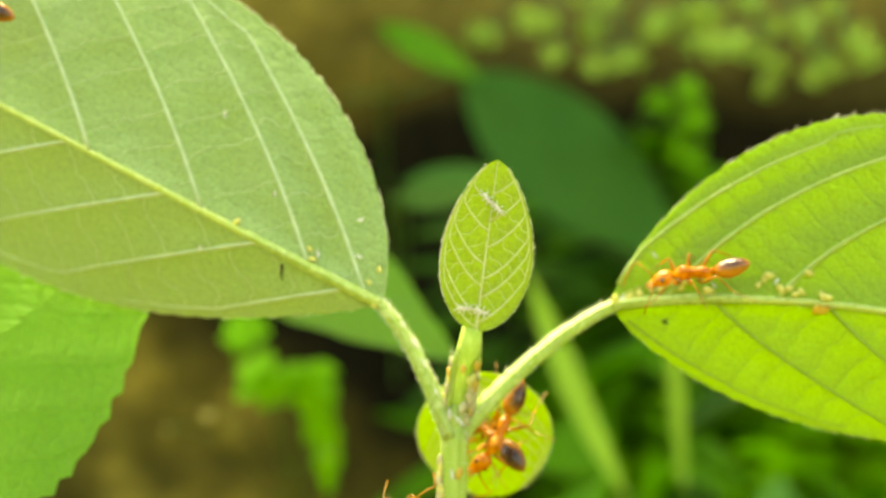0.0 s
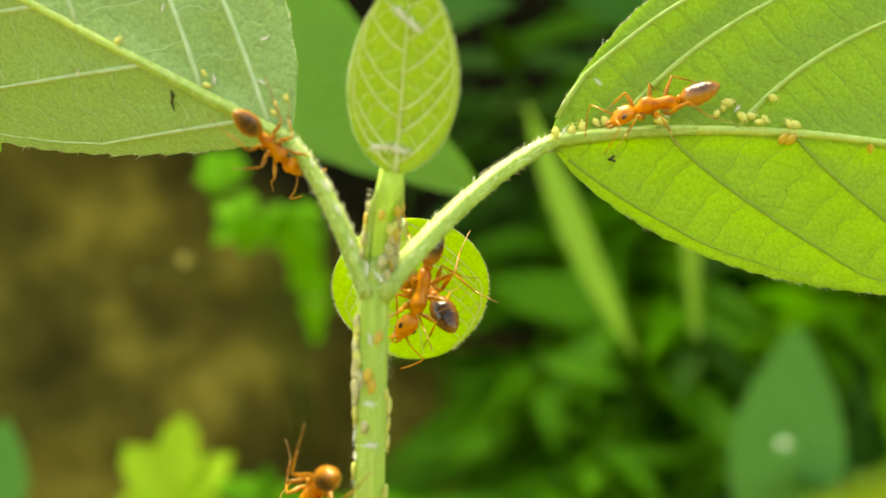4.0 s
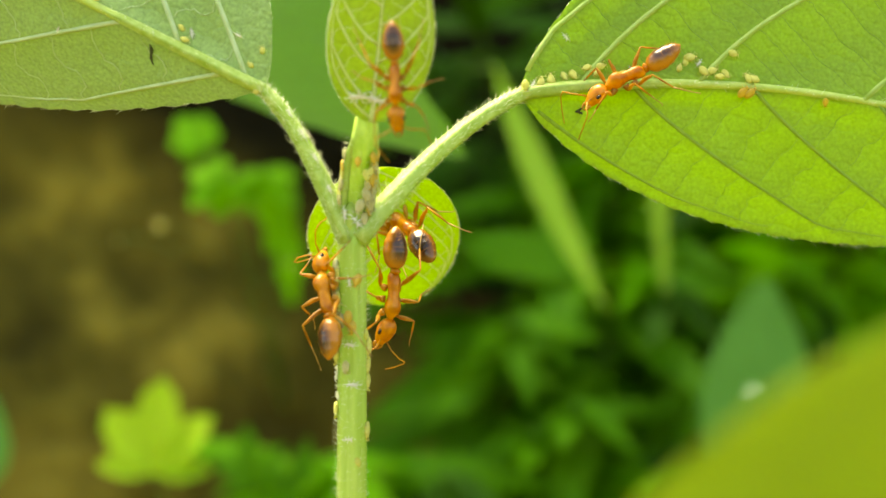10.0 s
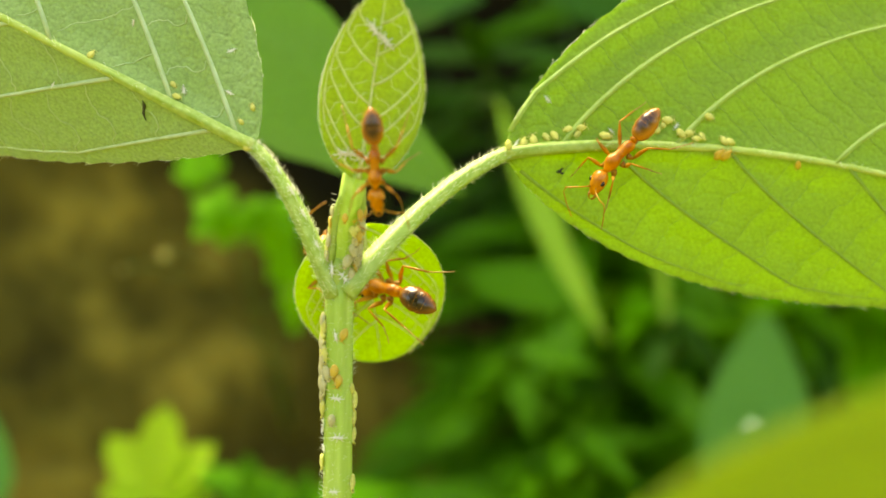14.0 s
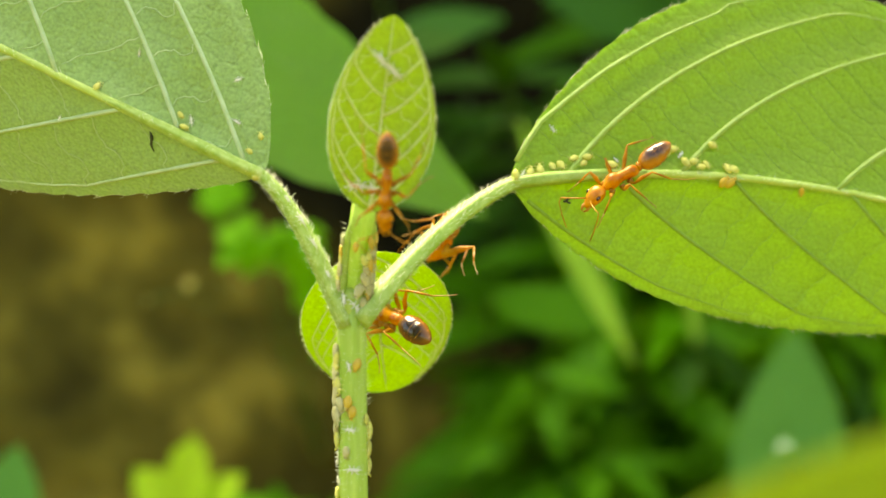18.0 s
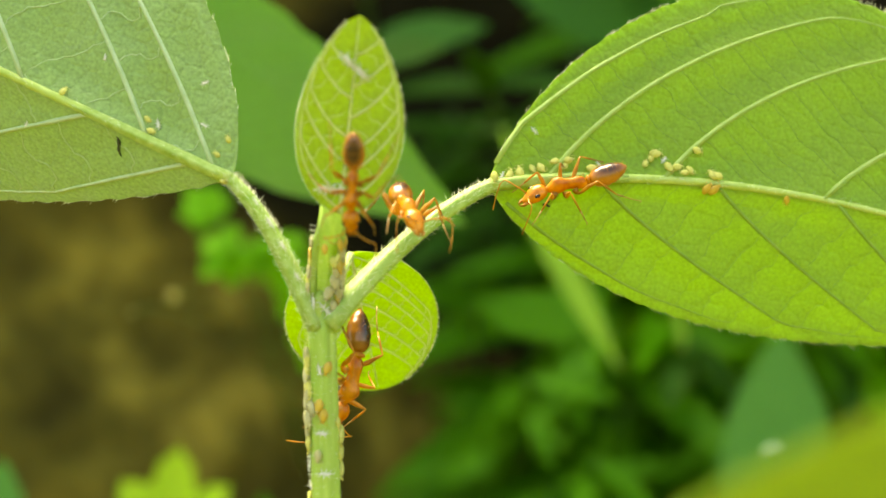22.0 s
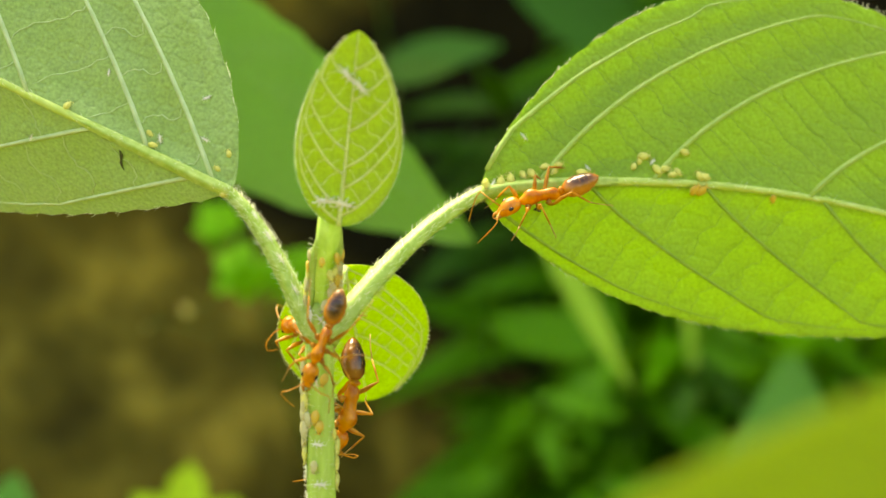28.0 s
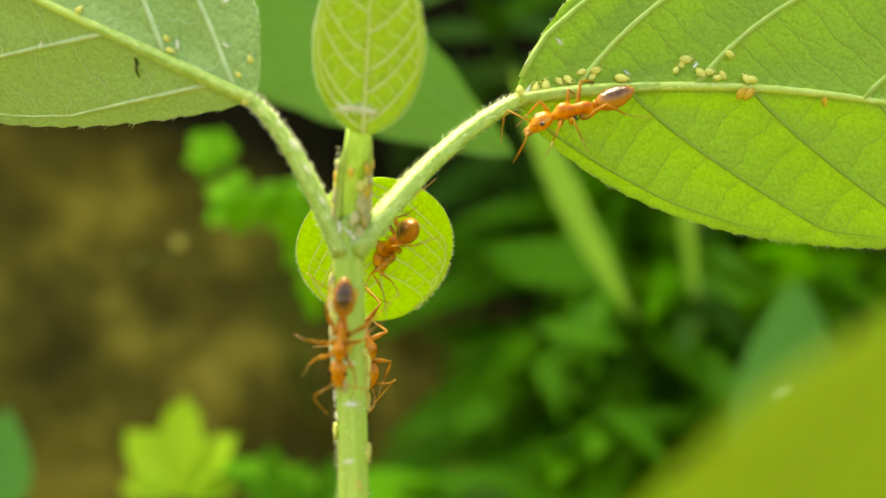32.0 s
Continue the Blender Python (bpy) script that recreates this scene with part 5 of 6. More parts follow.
    for side in (1, -1):
        bm = Blade(0.045, 0.010, 0.010, 0.8, nerves=2, quilt=0.0, tooth=0.0).mesh(6, 2, 0.001)
        bm.transform(leaf_frame((0.0, 0.006 * side, 0.022), (-1, 0.45 * side, 0.1), (0, 0, 1)))
        part("wing", scaled(bm, CM), SCAR, fly)
    RIDERS.append((fly, on_leaf(RIGHT, right_at, 0.31, -0.14, 200), 0))


build_small()


# ---- motions ----
def rows_of(table, lean, late=0):
    """lean: degrees by which the body is turned in the upright plane of the sprig; late: more of it from 21 s on, which turns back at the end."""
    return [(t, pose(x, y, z) @ pose(0, 0, 0, 0, lean + (0 if t < 21 else late if t < 30 else 2 * late if t < 32 else -late), 0) @ pose(0, 0, 0, a, b, c)) for t, x, y, z, a, b, c in table]


def where(table, t):
    """The place along a table of rows, on straight lines."""
    for a, b in zip(table, table[1:]):
        if a[0] <= t <= b[0]:
            k = (t - a[0]) / max(1e-6, b[0] - a[0])
            return Vector(a[1:4]).lerp(Vector(b[1:4]), k)
    return Vector(table[-1][1:4])


def step_limbs(limbs, table, seed):
    """Legs swing in two threes as far as the body goes; feelers wave on and on."""
    times = [0.25 * k for k in range(129)]
    phase, phases, last = seed, [], where(table, 0.0)
    for t in times:
        p = where(table, t)
        go = (p - last).length
        phase += min(2.4, go / 0.0022 * 2.0)
        phases.append((phase, min(1.0, go / 0.0006)))
        last = p
    for ob, at, side, row in limbs:
        out = []
        for t, (f, go) in zip(times, phases):
            if row == 3:
                a, b = 14 * math.sin(1.7 * t + seed + side), 10 * math.sin(2.3 * t + 2 * side + seed)
                out.append((t, at @ pose(0, 0, 0, b * 0.5, b, a * side)))
            else:
                third = math.pi if (row + (side > 0)) % 2 else 0.0
                swing = (3 + 15 * go) * math.sin(f + third)
                out.append((t, at @ pose(0, 0, 0, side * 5 * go * max(0, math.cos(f + third)), 0, swing * side)))
        walk(ob, out)


def motions():
    base_r, base_c = Matrix.Translation(RIGHT_PIVOT * CM), Matrix.Translation(TIP_PIVOT * CM)
    walk(right_leaf, [(t, base_r @ pose(0, 0, 0, a, b, c)) for t, a, b, c in RIGHT_SWAY])
    walk(tip_leaf, [(t, base_c @ pose(0, 0, 0, a, b, c)) for t, a, b, c in TIP_SWAY])
    # small things ride on their leaf
    for ob, rest, which in RIDERS:
        hub = Matrix.Translation(((RIGHT_PIVOT, TIP_PIVOT)[which] - ORIGIN) * CM + Vector((0, 0, FOOT)))
        walk(ob, [(t, hub @ pose(0, 0, 0, a, b, c) @ hub.inverted() @ rest) for t, a, b, c in (RIGHT_SWAY, TIP_SWAY)[which]])
    for (ant, limbs), table, seed, lean in ((leaf_ant, LEAF_ANT, 0.3, 9), (stem_ant, STEM_ANT, 1.1, -4), (roaming_ant, ROAMING_ANT, 2.0, -5), (tip_ant, TIP_ANT, 2.7, 4), (round_ant, ROUND_ANT, 3.9, -2)):
        walk(ant, rows_of(table, lean, 10 if ant is round_ant[0] else 0))
        step_limbs(limbs, table, seed)
    walk(round_leaf, [(t, Matrix.Translation(ROUND_PIVOT * CM) @ pose(0, 0, 0, math.degrees(z / 0.6), 0, -math.degrees(x / 0.6))) for t, x, z in ROUND_SWAY])
    # these three blades are shifted to keep their place in the camera's view
    for thing, table in ((back_leaf, BACK_SHIFT), (side_leaf, SIDE_SHIFT), (shade_leaf, SHADE_SHIFT)):
        blade = [ob for ob in thing.children if ob.name.startswith("leaf")][0]
        rest = blade.matrix_basis.copy()
        walk(blade, [(t, Matrix.Translation(Vector((x, 0, z)) * CM) @ rest) for t, x, z in table])
    # the near leaf turns about a point of its edge, fitted to the camera's view
    blade = [ob for ob in near_leaf.children if ob.name.startswith("leaf")][0]
    rest, hub = blade.matrix_basis.copy(), (Vector(NEAR_HUB) - Vector((2, -3, -FOOT / CM))) * CM
    walk(blade, [(t, Matrix.Translation(hub + Vector((0, 0, z)) * CM) @ pose(0, 0, 0, 0, a, 0) @ Matrix.Translation(-hub) @ rest) for t, z, a in NEAR_SHIFT])


ROUND_SWAY = [(0, 0.058, 0.02), (1, 0.045, 0.03), (2, 0.03, 0.03), (3, -0.006, 0.02), (6, 0.012, 0.05), (7, -0.035, 0.035), (8, -0.065, 0.02), (9, 0.055, 0.07), (10, -0.022, 0.02), (12, 0.032, 0.02), (13, 0.11, 0.045), (14, -0.04, -0.01),
              (17, -0.074, -0.03), (18, -0.093, -0.015), (19, -0.035, -0.015), (21, -0.03, 0.005), (24, 0.03, 0.015), (28, -0.058, 0.02), (30, -0.077, 0.01), (31, -0.083, 0.015), (32, -0.08, 0.02)]
SHADE_SHIFT = [(0, 0.0, 0.0), (1, 0.25, 0.28), (2, 0.42, 0.45), (32, 0.45, 0.45)]
BACK_SHIFT = [(0, -0.70, -0.03), (1, -0.52, 0.03), (2, -0.38, 0.07), (3.5, -0.26, 0.05), (7, -0.15, -0.04), (13, -0.12, 0.0), (21, -0.09, 0.02), (24, -0.13, -0.10), (28, -0.08, -0.02), (29, 0.03, 0.06), (31, 0.17, 0.10), (32, 0.15, 0.05)]
SIDE_SHIFT = [(0, 0.00, -0.00), (0.5, -0.06, -0.00), (1, -0.11, 0.07), (1.5, -0.13, 0.03), (2, -0.12, 0.06), (2.5, -0.11, 0.02), (3, -0.12, 0.01), (5.5, -0.20, 0.00), (9, -0.17, 0.00), (14, -0.08, 0.00), (17, -0.15, 0.00), (20, -0.20, 0.00), (32, -0.14, 0.00)]
NEAR_HUB = (1.045, -4.600, -0.342)
NEAR_SHIFT = [
    (0, -0.123, 5.2), (2, -0.123, 5.2), (3, -0.060, 4.3), (6, -0.053, 4.6), (7, -0.005, -0.0), (8, 0.014, -0.8), (9, -0.084, -0.3), (10, -0.017, -0.8), 
    (11, -0.079, 4.0), (12, -0.037, 2.6), (13, -0.073, 3.4), (14, 0.065, 3.3), (17, 0.087, -2.3), (18, 0.047, 5.7), (19, 0.069, -2.0), 
    (20, 0.112, -2.5), (21, 0.043, 3.2), (22, -0.023, 0.7), (24, -0.036, 1.1), (25, 0.012, 2.9), (28, 0.032, 1.9), (30, 0.066, -2.4), 
    (31, 0.017, -0.1), (32, 0.026, -3.3), 
]
RIGHT_SWAY = [
    (0, 7.85, 2.08, -8.72), (0.5, 5.50, 1.21, -11.01), (1, 5.01, 0.36, -8.80), (1.5, 4.34, -0.06, -6.10), (2, 5.36, 0.42, -4.78), 
    (2.5, 5.27, 0.67, -3.05), (3, 3.65, 0.51, 0.44), (3.5, 1.80, -0.25, 0.80), (5.5, -0.11, -0.66, -0.19), (6, 1.52, -0.51, -2.61), 
    (6.5, 1.68, -1.43, -6.04), (7, -2.14, 0.11, 2.80), (7.5, -4.75, 0.03, 4.62), (8, -4.36, 0.26, 5.16), (8.5, -2.96, -0.11, 3.06), 
    (9, 4.27, 0.69, -7.54), (9.5, -4.74, 1.87, 8.96), (10, -0.22, 0.90, 2.15), (10.5, -3.81, 1.53, 7.32), (11, -1.25, 0.25, 1.25), 
    (11.5, -1.46, 0.53, 2.16), (12, 1.49, -0.51, -4.45), (12.5, 0.34, -0.30, -3.46), (13, 7.95, 0.18, -17.88), (13.5, -0.83, 0.24, -0.24), 
    (14, -3.09, 0.93, 5.10), (14.5, -3.00, 0.81, 4.01), (16.5, -5.55, 0.63, 9.24), (17, -6.48, -0.25, 6.41), (17.5, -5.50, -1.35, 0.97), 
    (18, -6.42, 1.30, 9.27), (18.5, -5.06, -0.09, 2.48), (19, -7.00, -1.86, 2.03), (19.5, -7.97, -0.14, 6.84), (20, -8.44, 0.90, 9.59), 
    (20.5, -7.27, 2.03, 12.99), (21, -4.53, -0.60, 4.06), (21.5, -1.34, 0.42, 1.93), (22, -3.36, 3.36, 7.46), (22.5, -1.41, 0.86, 7.81), 
    (23, -1.03, -0.75, 1.39), (23.5, 1.67, 0.59, -3.58), (24, -0.49, -0.11, -1.29), (24.5, -2.15, 0.48, 1.36), (25, -3.79, -0.59, 2.90), 
    (25.5, -0.23, 0.43, 1.03), (27.5, 0.54, 1.37, 5.49), (28, -0.19, 1.20, 9.69), (28.5, -0.95, 1.63, 13.96), (29, -2.16, -0.12, 8.99), 
    (29.5, -4.60, 0.66, 11.92), (30, -5.27, -0.26, 10.26), (30.5, -2.82, 0.97, 9.10), (31, -1.80, 0.70, 11.33), (31.5, -3.34, 0.56, 10.40), 
    (32, -2.45, 0.65, 6.10), 
]
TIP_SWAY = [
    (0, -3.28, 0.12, -1.69), (0.5, -2.16, -1.09, -0.40), (1, -1.18, -2.58, 0.50), (1.5, -1.30, -2.36, 0.62), (2, -1.35, -2.09, 0.41), 
    (2.5, -1.32, -1.30, 0.51), (3, -1.02, -1.77, 0.33), (3.5, -1.10, -2.79, 0.44), (5.5, -0.36, -2.10, 0.98), (6, -0.19, -2.31, -0.29), 
    (6.5, -0.09, -3.42, 1.08), (7, 2.08, -1.12, 0.48), (7.5, 2.36, -0.15, 0.33), (8, 1.75, -0.20, 0.74), (8.5, 1.64, -0.85, 0.34), 
    (9, -0.10, -0.78, -1.18), (9.5, 1.70, 0.77, 0.91), (10, 0.35, -0.18, -0.35), (10.5, 0.81, 0.36, 0.30), (11, -0.81, 3.32, -2.25), 
    (11.5, -2.08, 3.80, -3.93), (12, -3.50, 1.92, -5.15), (12.5, -2.93, 2.24, -4.86), (13, -5.28, -2.57, -0.81), (13.5, -1.64, 3.42, -3.10), 
    (14, -1.02, 3.25, -2.71), (14.5, -1.75, 3.48, -2.55), (16.5, 1.66, 1.75, 0.61), (17, 1.22, 1.07, -0.57), (17.5, 0.18, 0.07, -0.18), 
    (18, 1.99, 2.52, -0.56), (18.5, 0.57, 0.13, -0.43), (19, 0.25, -0.28, -0.28), (19.5, 1.71, 1.58, -0.38), (20, 2.41, 2.72, -0.38), 
    (20.5, 2.97, 3.83, -0.07), (21, 1.02, 0.09, 0.25), (21.5, -0.29, -1.73, 0.50), (22, 2.85, 1.78, 1.27), (22.5, 1.54, 0.87, 0.81), 
    (23, -0.62, -1.95, 1.48), (23.5, -0.21, -3.14, 1.29), (24, -0.50, -1.71, 1.60), (24.5, 0.79, -0.29, 1.12), (25, 0.93, -0.31, 1.57), 
    (25.5, 0.56, -0.84, 1.66), (27.5, 0.66, -0.07, 3.70), (28, 1.75, 1.36, 2.64), (28.5, 0.51, 2.07, 2.22), (29, 0.52, 0.38, 0.13), 
    (29.5, 1.31, 1.92, 1.12), (30, 1.04, 1.33, 0.65), (30.5, 1.18, 1.84, 0.85), (31, 0.78, 2.01, 1.86), (31.5, 2.26, 2.19, 0.16), 
    (32, 2.33, -0.50, -0.38), 
]
LEAF_ANT = [
    (0, 0.01057, -0.00069, 0.30979, -46.35, 13.95, 172.68), (0.5, 0.01041, -0.00083, 0.30994, -44.28, 15.14, 170.99),
    (1, 0.01036, -0.00020, 0.31010, -44.12, 16.36, 173.28), (1.5, 0.01051, 0.00052, 0.31032, -42.38, 14.73, 176.54),
    (2, 0.01074, 0.00065, 0.31034, -42.46, 12.26, 177.93), (2.5, 0.01099, 0.00109, 0.31019, -42.78, 14.23, 179.29),
    (3, 0.01115, 0.00224, 0.31014, -41.50, 16.56, -177.14), (3.5, 0.01099, 0.00265, 0.31010, -40.35, 19.44, -176.37),
    (5.5, 0.01081, 0.00274, 0.30933, -41.68, 28.60, -177.44), (6, 0.01083, 0.00195, 0.30913, -44.49, 30.72, 178.90),
    (6.5, 0.01072, 0.00110, 0.30936, -44.22, 31.47, 175.42), (7, 0.00983, 0.00377, 0.30836, -39.43, 29.58, -173.56),
    (7.5, 0.01073, 0.00456, 0.30885, -36.00, 29.28, -170.26), (8, 0.01076, 0.00465, 0.30882, -36.04, 28.90, -169.95),
    (8.5, 0.01084, 0.00395, 0.30896, -37.19, 29.21, -172.81), (9, 0.01105, 0.00034, 0.30893, -45.03, 28.50, 172.57),
    (9.5, 0.01082, 0.00566, 0.30836, -36.76, 29.89, -165.95), (10, 0.01118, 0.00338, 0.30866, -43.96, 34.10, -175.83),
    (10.5, 0.01112, 0.00519, 0.30838, -40.86, 34.15, -168.21), (11, 0.01143, 0.00333, 0.30877, -45.08, 36.46, -176.13),
    (11.5, 0.01150, 0.00359, 0.30880, -43.77, 35.72, -175.04), (12, 0.01152, 0.00149, 0.30925, -46.30, 36.41, 176.27),
    (12.5, 0.01169, 0.00190, 0.30928, -42.31, 34.93, 178.27), (13, 0.01119, -0.00290, 0.30937, -48.88, 33.13, 158.95),
    (13.5, 0.01186, 0.00294, 0.30859, -46.80, 44.70, -177.55), (14, 0.01171, 0.00464, 0.30772, -53.52, 55.41, -171.81),
    (14.5, 0.01174, 0.00434, 0.30774, -53.88, 55.28, -173.01), (16.5, 0.01129, 0.00596, 0.30764, -50.34, 54.23, -164.13),
    (17, 0.01130, 0.00533, 0.30793, -46.78, 49.70, -165.55), (17.5, 0.01139, 0.00382, 0.30835, -46.34, 45.63, -172.07),
    (18, 0.01112, 0.00603, 0.30774, -43.97, 37.62, -163.60), (18.5, 0.01132, 0.00414, 0.30824, -43.90, 33.87, -171.72),
    (19, 0.01103, 0.00426, 0.30871, -39.94, 30.17, -171.53), (19.5, 0.01059, 0.00549, 0.30813, -38.35, 26.76, -166.41),
    (20, 0.01014, 0.00612, 0.30775, -37.26, 24.08, -163.62), (20.5, 0.00965, 0.00667, 0.30743, -37.95, 21.50, -160.92),
    (21, 0.00966, 0.00423, 0.30802, -39.89, 22.78, -170.97), (21.5, 0.00976, 0.00336, 0.30787, -42.63, 21.96, -174.45),
    (22, 0.00969, 0.00485, 0.30713, -39.92, 18.84, -168.17), (22.5, 0.00914, 0.00460, 0.30766, -41.62, 21.44, -168.54),
    (23, 0.00893, 0.00313, 0.30793, -41.73, 23.03, -175.07), (23.5, 0.00914, 0.00176, 0.30775, -44.38, 21.08, 178.91),
    (24, 0.00902, 0.00250, 0.30792, -41.71, 20.91, -177.88), (24.5, 0.00891, 0.00325, 0.30759, -41.35, 21.27, -174.64),
    (25, 0.00862, 0.00374, 0.30761, -40.88, 23.26, -172.45), (25.5, 0.00878, 0.00295, 0.30750, -44.31, 22.40, -175.83),
    (27.5, 0.00864, 0.00377, 0.30737, -43.19, 21.17, -171.68), (28, 0.00838, 0.00469, 0.30741, -41.91, 21.22, -167.17),
    (28.5, 0.00798, 0.00561, 0.30679, -43.38, 26.92, -162.90), (29, 0.00796, 0.00472, 0.30661, -44.26, 34.78, -167.60),
    (29.5, 0.00835, 0.00569, 0.30676, -39.96, 24.05, -162.98), (30, 0.00890, 0.00556, 0.30731, -37.84, 15.13, -164.64),
    (30.5, 0.00918, 0.00508, 0.30721, -39.61, 14.56, -166.50), (31, 0.00905, 0.00544, 0.30740, -39.78, 15.36, -164.56),
    (31.5, 0.00853, 0.00527, 0.30718, -38.56, 18.34, -165.09), (32, 0.00825, 0.00419, 0.30698, -39.91, 21.27, -169.81),
]
STEM_ANT = [
    (0, -0.00101, 0.00250, 0.30002, -118.73, 61.23, 180.00), (1, -0.00141, 0.00250, 0.29994, -118.82, 61.10, 180.00),
    (2, -0.00144, 0.00250, 0.30036, -118.96, 64.86, 180.00), (3, -0.00141, 0.00250, 0.30021, -119.17, 69.57, 180.00),
    (6, -0.00169, 0.00250, 0.29980, -120.15, 73.63, 180.00), (7, -0.00147, 0.00250, 0.29845, -120.39, 74.78, 180.00),
    (8, -0.00188, 0.00250, 0.29696, -121.32, 80.87, 180.00), (9, -0.00159, 0.00250, 0.29712, -120.01, 79.08, 180.00),
    (10, -0.00174, 0.00250, 0.29687, -119.94, 81.37, 180.00), (11, -0.00197, 0.00250, 0.29541, -119.29, 77.93, 180.00),
    (12, -0.00185, 0.00250, 0.29297, -120.22, 84.09, 180.00), (12.5, -0.00200, 0.00250, 0.29088, -120.70, 87.40, 180.00),
    (13, -0.00235, 0.00250, 0.28798, -120.62, 82.65, 180.00), (14, -0.00204, 0.00250, 0.28419, -120.73, 86.16, 180.00),
    (14.5, -0.00251, 0.00200, 0.27768, -121.55, 85.07, 180.00), (32, -0.00251, 0.00200, 0.27768, -121.55, 85.07, 180.00),
]
ROAMING_ANT = [
    (0, -0.00586, -0.00050, 0.29288, 89.34, -89.62, 0.00), (0.5, -0.00453, -0.00050, 0.29409, 89.59, -89.84, 0.00),
    (1, -0.00439, -0.00050, 0.29424, -89.37, -89.13, 180.00), (1.5, -0.00475, -0.00050, 0.29270, -65.46, -49.15, 147.62),
    (2, -0.00472, -0.00050, 0.29324, -69.52, -53.89, 154.07), (2.25, -0.00502, -0.00050, 0.29179, -85.88, -19.74, 157.89),
    (2.5, -0.00512, -0.00050, 0.29054, -99.55, 14.06, 152.12), (3, -0.00585, -0.00050, 0.28963, -118.12, 21.21, 125.75),
    (3.5, -0.00648, -0.00050, 0.28975, -128.10, 22.75, 117.70), (5.5, -0.00648, 0.00000, 0.28840, -156.02, 48.20, 109.53),
    (6, -0.00654, 0.00050, 0.28779, -143.97, 67.01, 124.61), (6.25, -0.00593, 0.00025, 0.28827, -108.11, 32.55, 143.68),
    (6.5, -0.00533, 0.00000, 0.28876, -88.81, -3.41, 138.89), (6.75, -0.00545, -0.00025, 0.28922, -80.04, -40.86, 126.58),
    (7, -0.00557, -0.00050, 0.28968, -32.39, -70.86, 76.31), (7.5, -0.00575, -0.00050, 0.29128, -54.16, -66.11, 97.22),
    (8, -0.00573, -0.00050, 0.29086, -36.55, -54.33, 76.96), (8.5, -0.00567, -0.00050, 0.29096, -46.14, -40.94, 79.36),
    (9, -0.00535, -0.00050, 0.29132, 44.93, -88.05, 0.00), (9.5, -0.00558, -0.00050, 0.29444, -64.39, -69.77, 107.92),
    (10, -0.00514, -0.00050, 0.29639, -67.39, -67.52, 110.54), (10.5, -0.00640, 0.00100, 0.29896, -101.88, -70.40, 134.11),
    (11, -0.00688, 0.00200, 0.30097, -88.37, -52.24, 119.18), (11.5, -0.00700, 0.00300, 0.30130, -75.58, -38.37, 98.25),
    (12, -0.00731, 0.00350, 0.30183, -82.57, -19.03, 97.47), (12.5, -0.00725, 0.00350, 0.30141, -70.27, -17.90, 95.91),
    (13, -0.00655, 0.00350, 0.30092, -74.63, -21.31, 107.76), (13.5, -0.00663, 0.00350, 0.30175, -79.93, -39.24, 112.24),
    (14, -0.00517, 0.00900, 0.30036, -140.75, -50.82, 112.15), (14.5, -0.00610, 0.01900, 0.29929, -136.11, -48.08, 75.95),
    (15, -0.00478, 0.02000, 0.29994, -84.74, -40.01, 25.45), (15.5, -0.00345, 0.02100, 0.30058, -58.25, -11.26, 0.00),
    (16, -0.00206, 0.02050, 0.30104, -12.82, -9.33, -0.82), (16.5, -0.00068, 0.02000, 0.30150, 32.36, -7.40, 0.00),
    (17, 0.00003, 0.01800, 0.30188, 30.40, -4.31, 19.53), (17.5, 0.00029, 0.01500, 0.30305, 31.42, 8.81, 28.84),
    (18, 0.00083, 0.01000, 0.30421, 52.65, 15.22, 99.87), (18.5, 0.00112, 0.00800, 0.30470, -10.42, 5.43, 117.70),
    (19, 0.00040, 0.00600, 0.30580, -10.39, 8.42, 117.38), (19.5, -0.00010, 0.00350, 0.30630, -31.70, 15.45, 118.74),
    (19.75, 0.00075, 0.00375, 0.30665, -25.05, -8.69, 92.47), (20, 0.00159, 0.00400, 0.30700, -6.62, -26.60, 60.09),
    (20.5, 0.00225, 0.00380, 0.30796, -2.95, -31.26, 56.43), (21, 0.00161, 0.00350, 0.30708, 6.31, -42.51, 45.01),
    (21.5, 0.00141, 0.00250, 0.30713, 0.82, -13.07, 64.33), (21.67, 0.00103, 0.00183, 0.30668, 6.64, -0.53, 17.88),
    (21.83, 0.00076, 0.00117, 0.30622, 1.56, 12.31, -28.41), (22, 0.00058, 0.00050, 0.30587, -11.79, 17.21, -77.59),
    (22.25, 0.00080, 0.00050, 0.30451, -18.33, 72.74, -64.77), (22.5, 0.00152, 0.00050, 0.30365, 147.80, 51.23, 117.87),
    (23, 0.00071, 0.00300, 0.30269, -164.01, 37.72, 147.08), (23.5, -0.00017, 0.00350, 0.30081, -176.79, 28.67, 125.63),
    (24, -0.00371, 0.00450, 0.30128, -118.67, 7.15, 180.00), (24.5, -0.00408, 0.00450, 0.30093, -111.08, -8.50, 155.81),
    (25.5, -0.00539, 0.00500, 0.30060, -70.10, -13.78, 152.30), (27.5, -0.00577, 0.00500, 0.30001, -68.04, -17.43, 129.75),
    (28, -0.00508, 0.00500, 0.29995, -67.80, -16.20, 129.36), (28.7, -0.00456, 0.00700, 0.29870, -91.52, -29.55, 116.89),
    (29.35, -0.00418, 0.00800, 0.29870, -31.69, -45.37, 90.39), (30, -0.00381, 0.00900, 0.29871, 31.70, -33.91, 59.62),
    (30.5, -0.00246, 0.00850, 0.30059, -22.73, -20.38, 99.59), (31, -0.00111, 0.00800, 0.30247, -59.09, 14.17, 115.10),
    (32, -0.00184, 0.00700, 0.30006, -67.84, 18.03, 122.53),
]
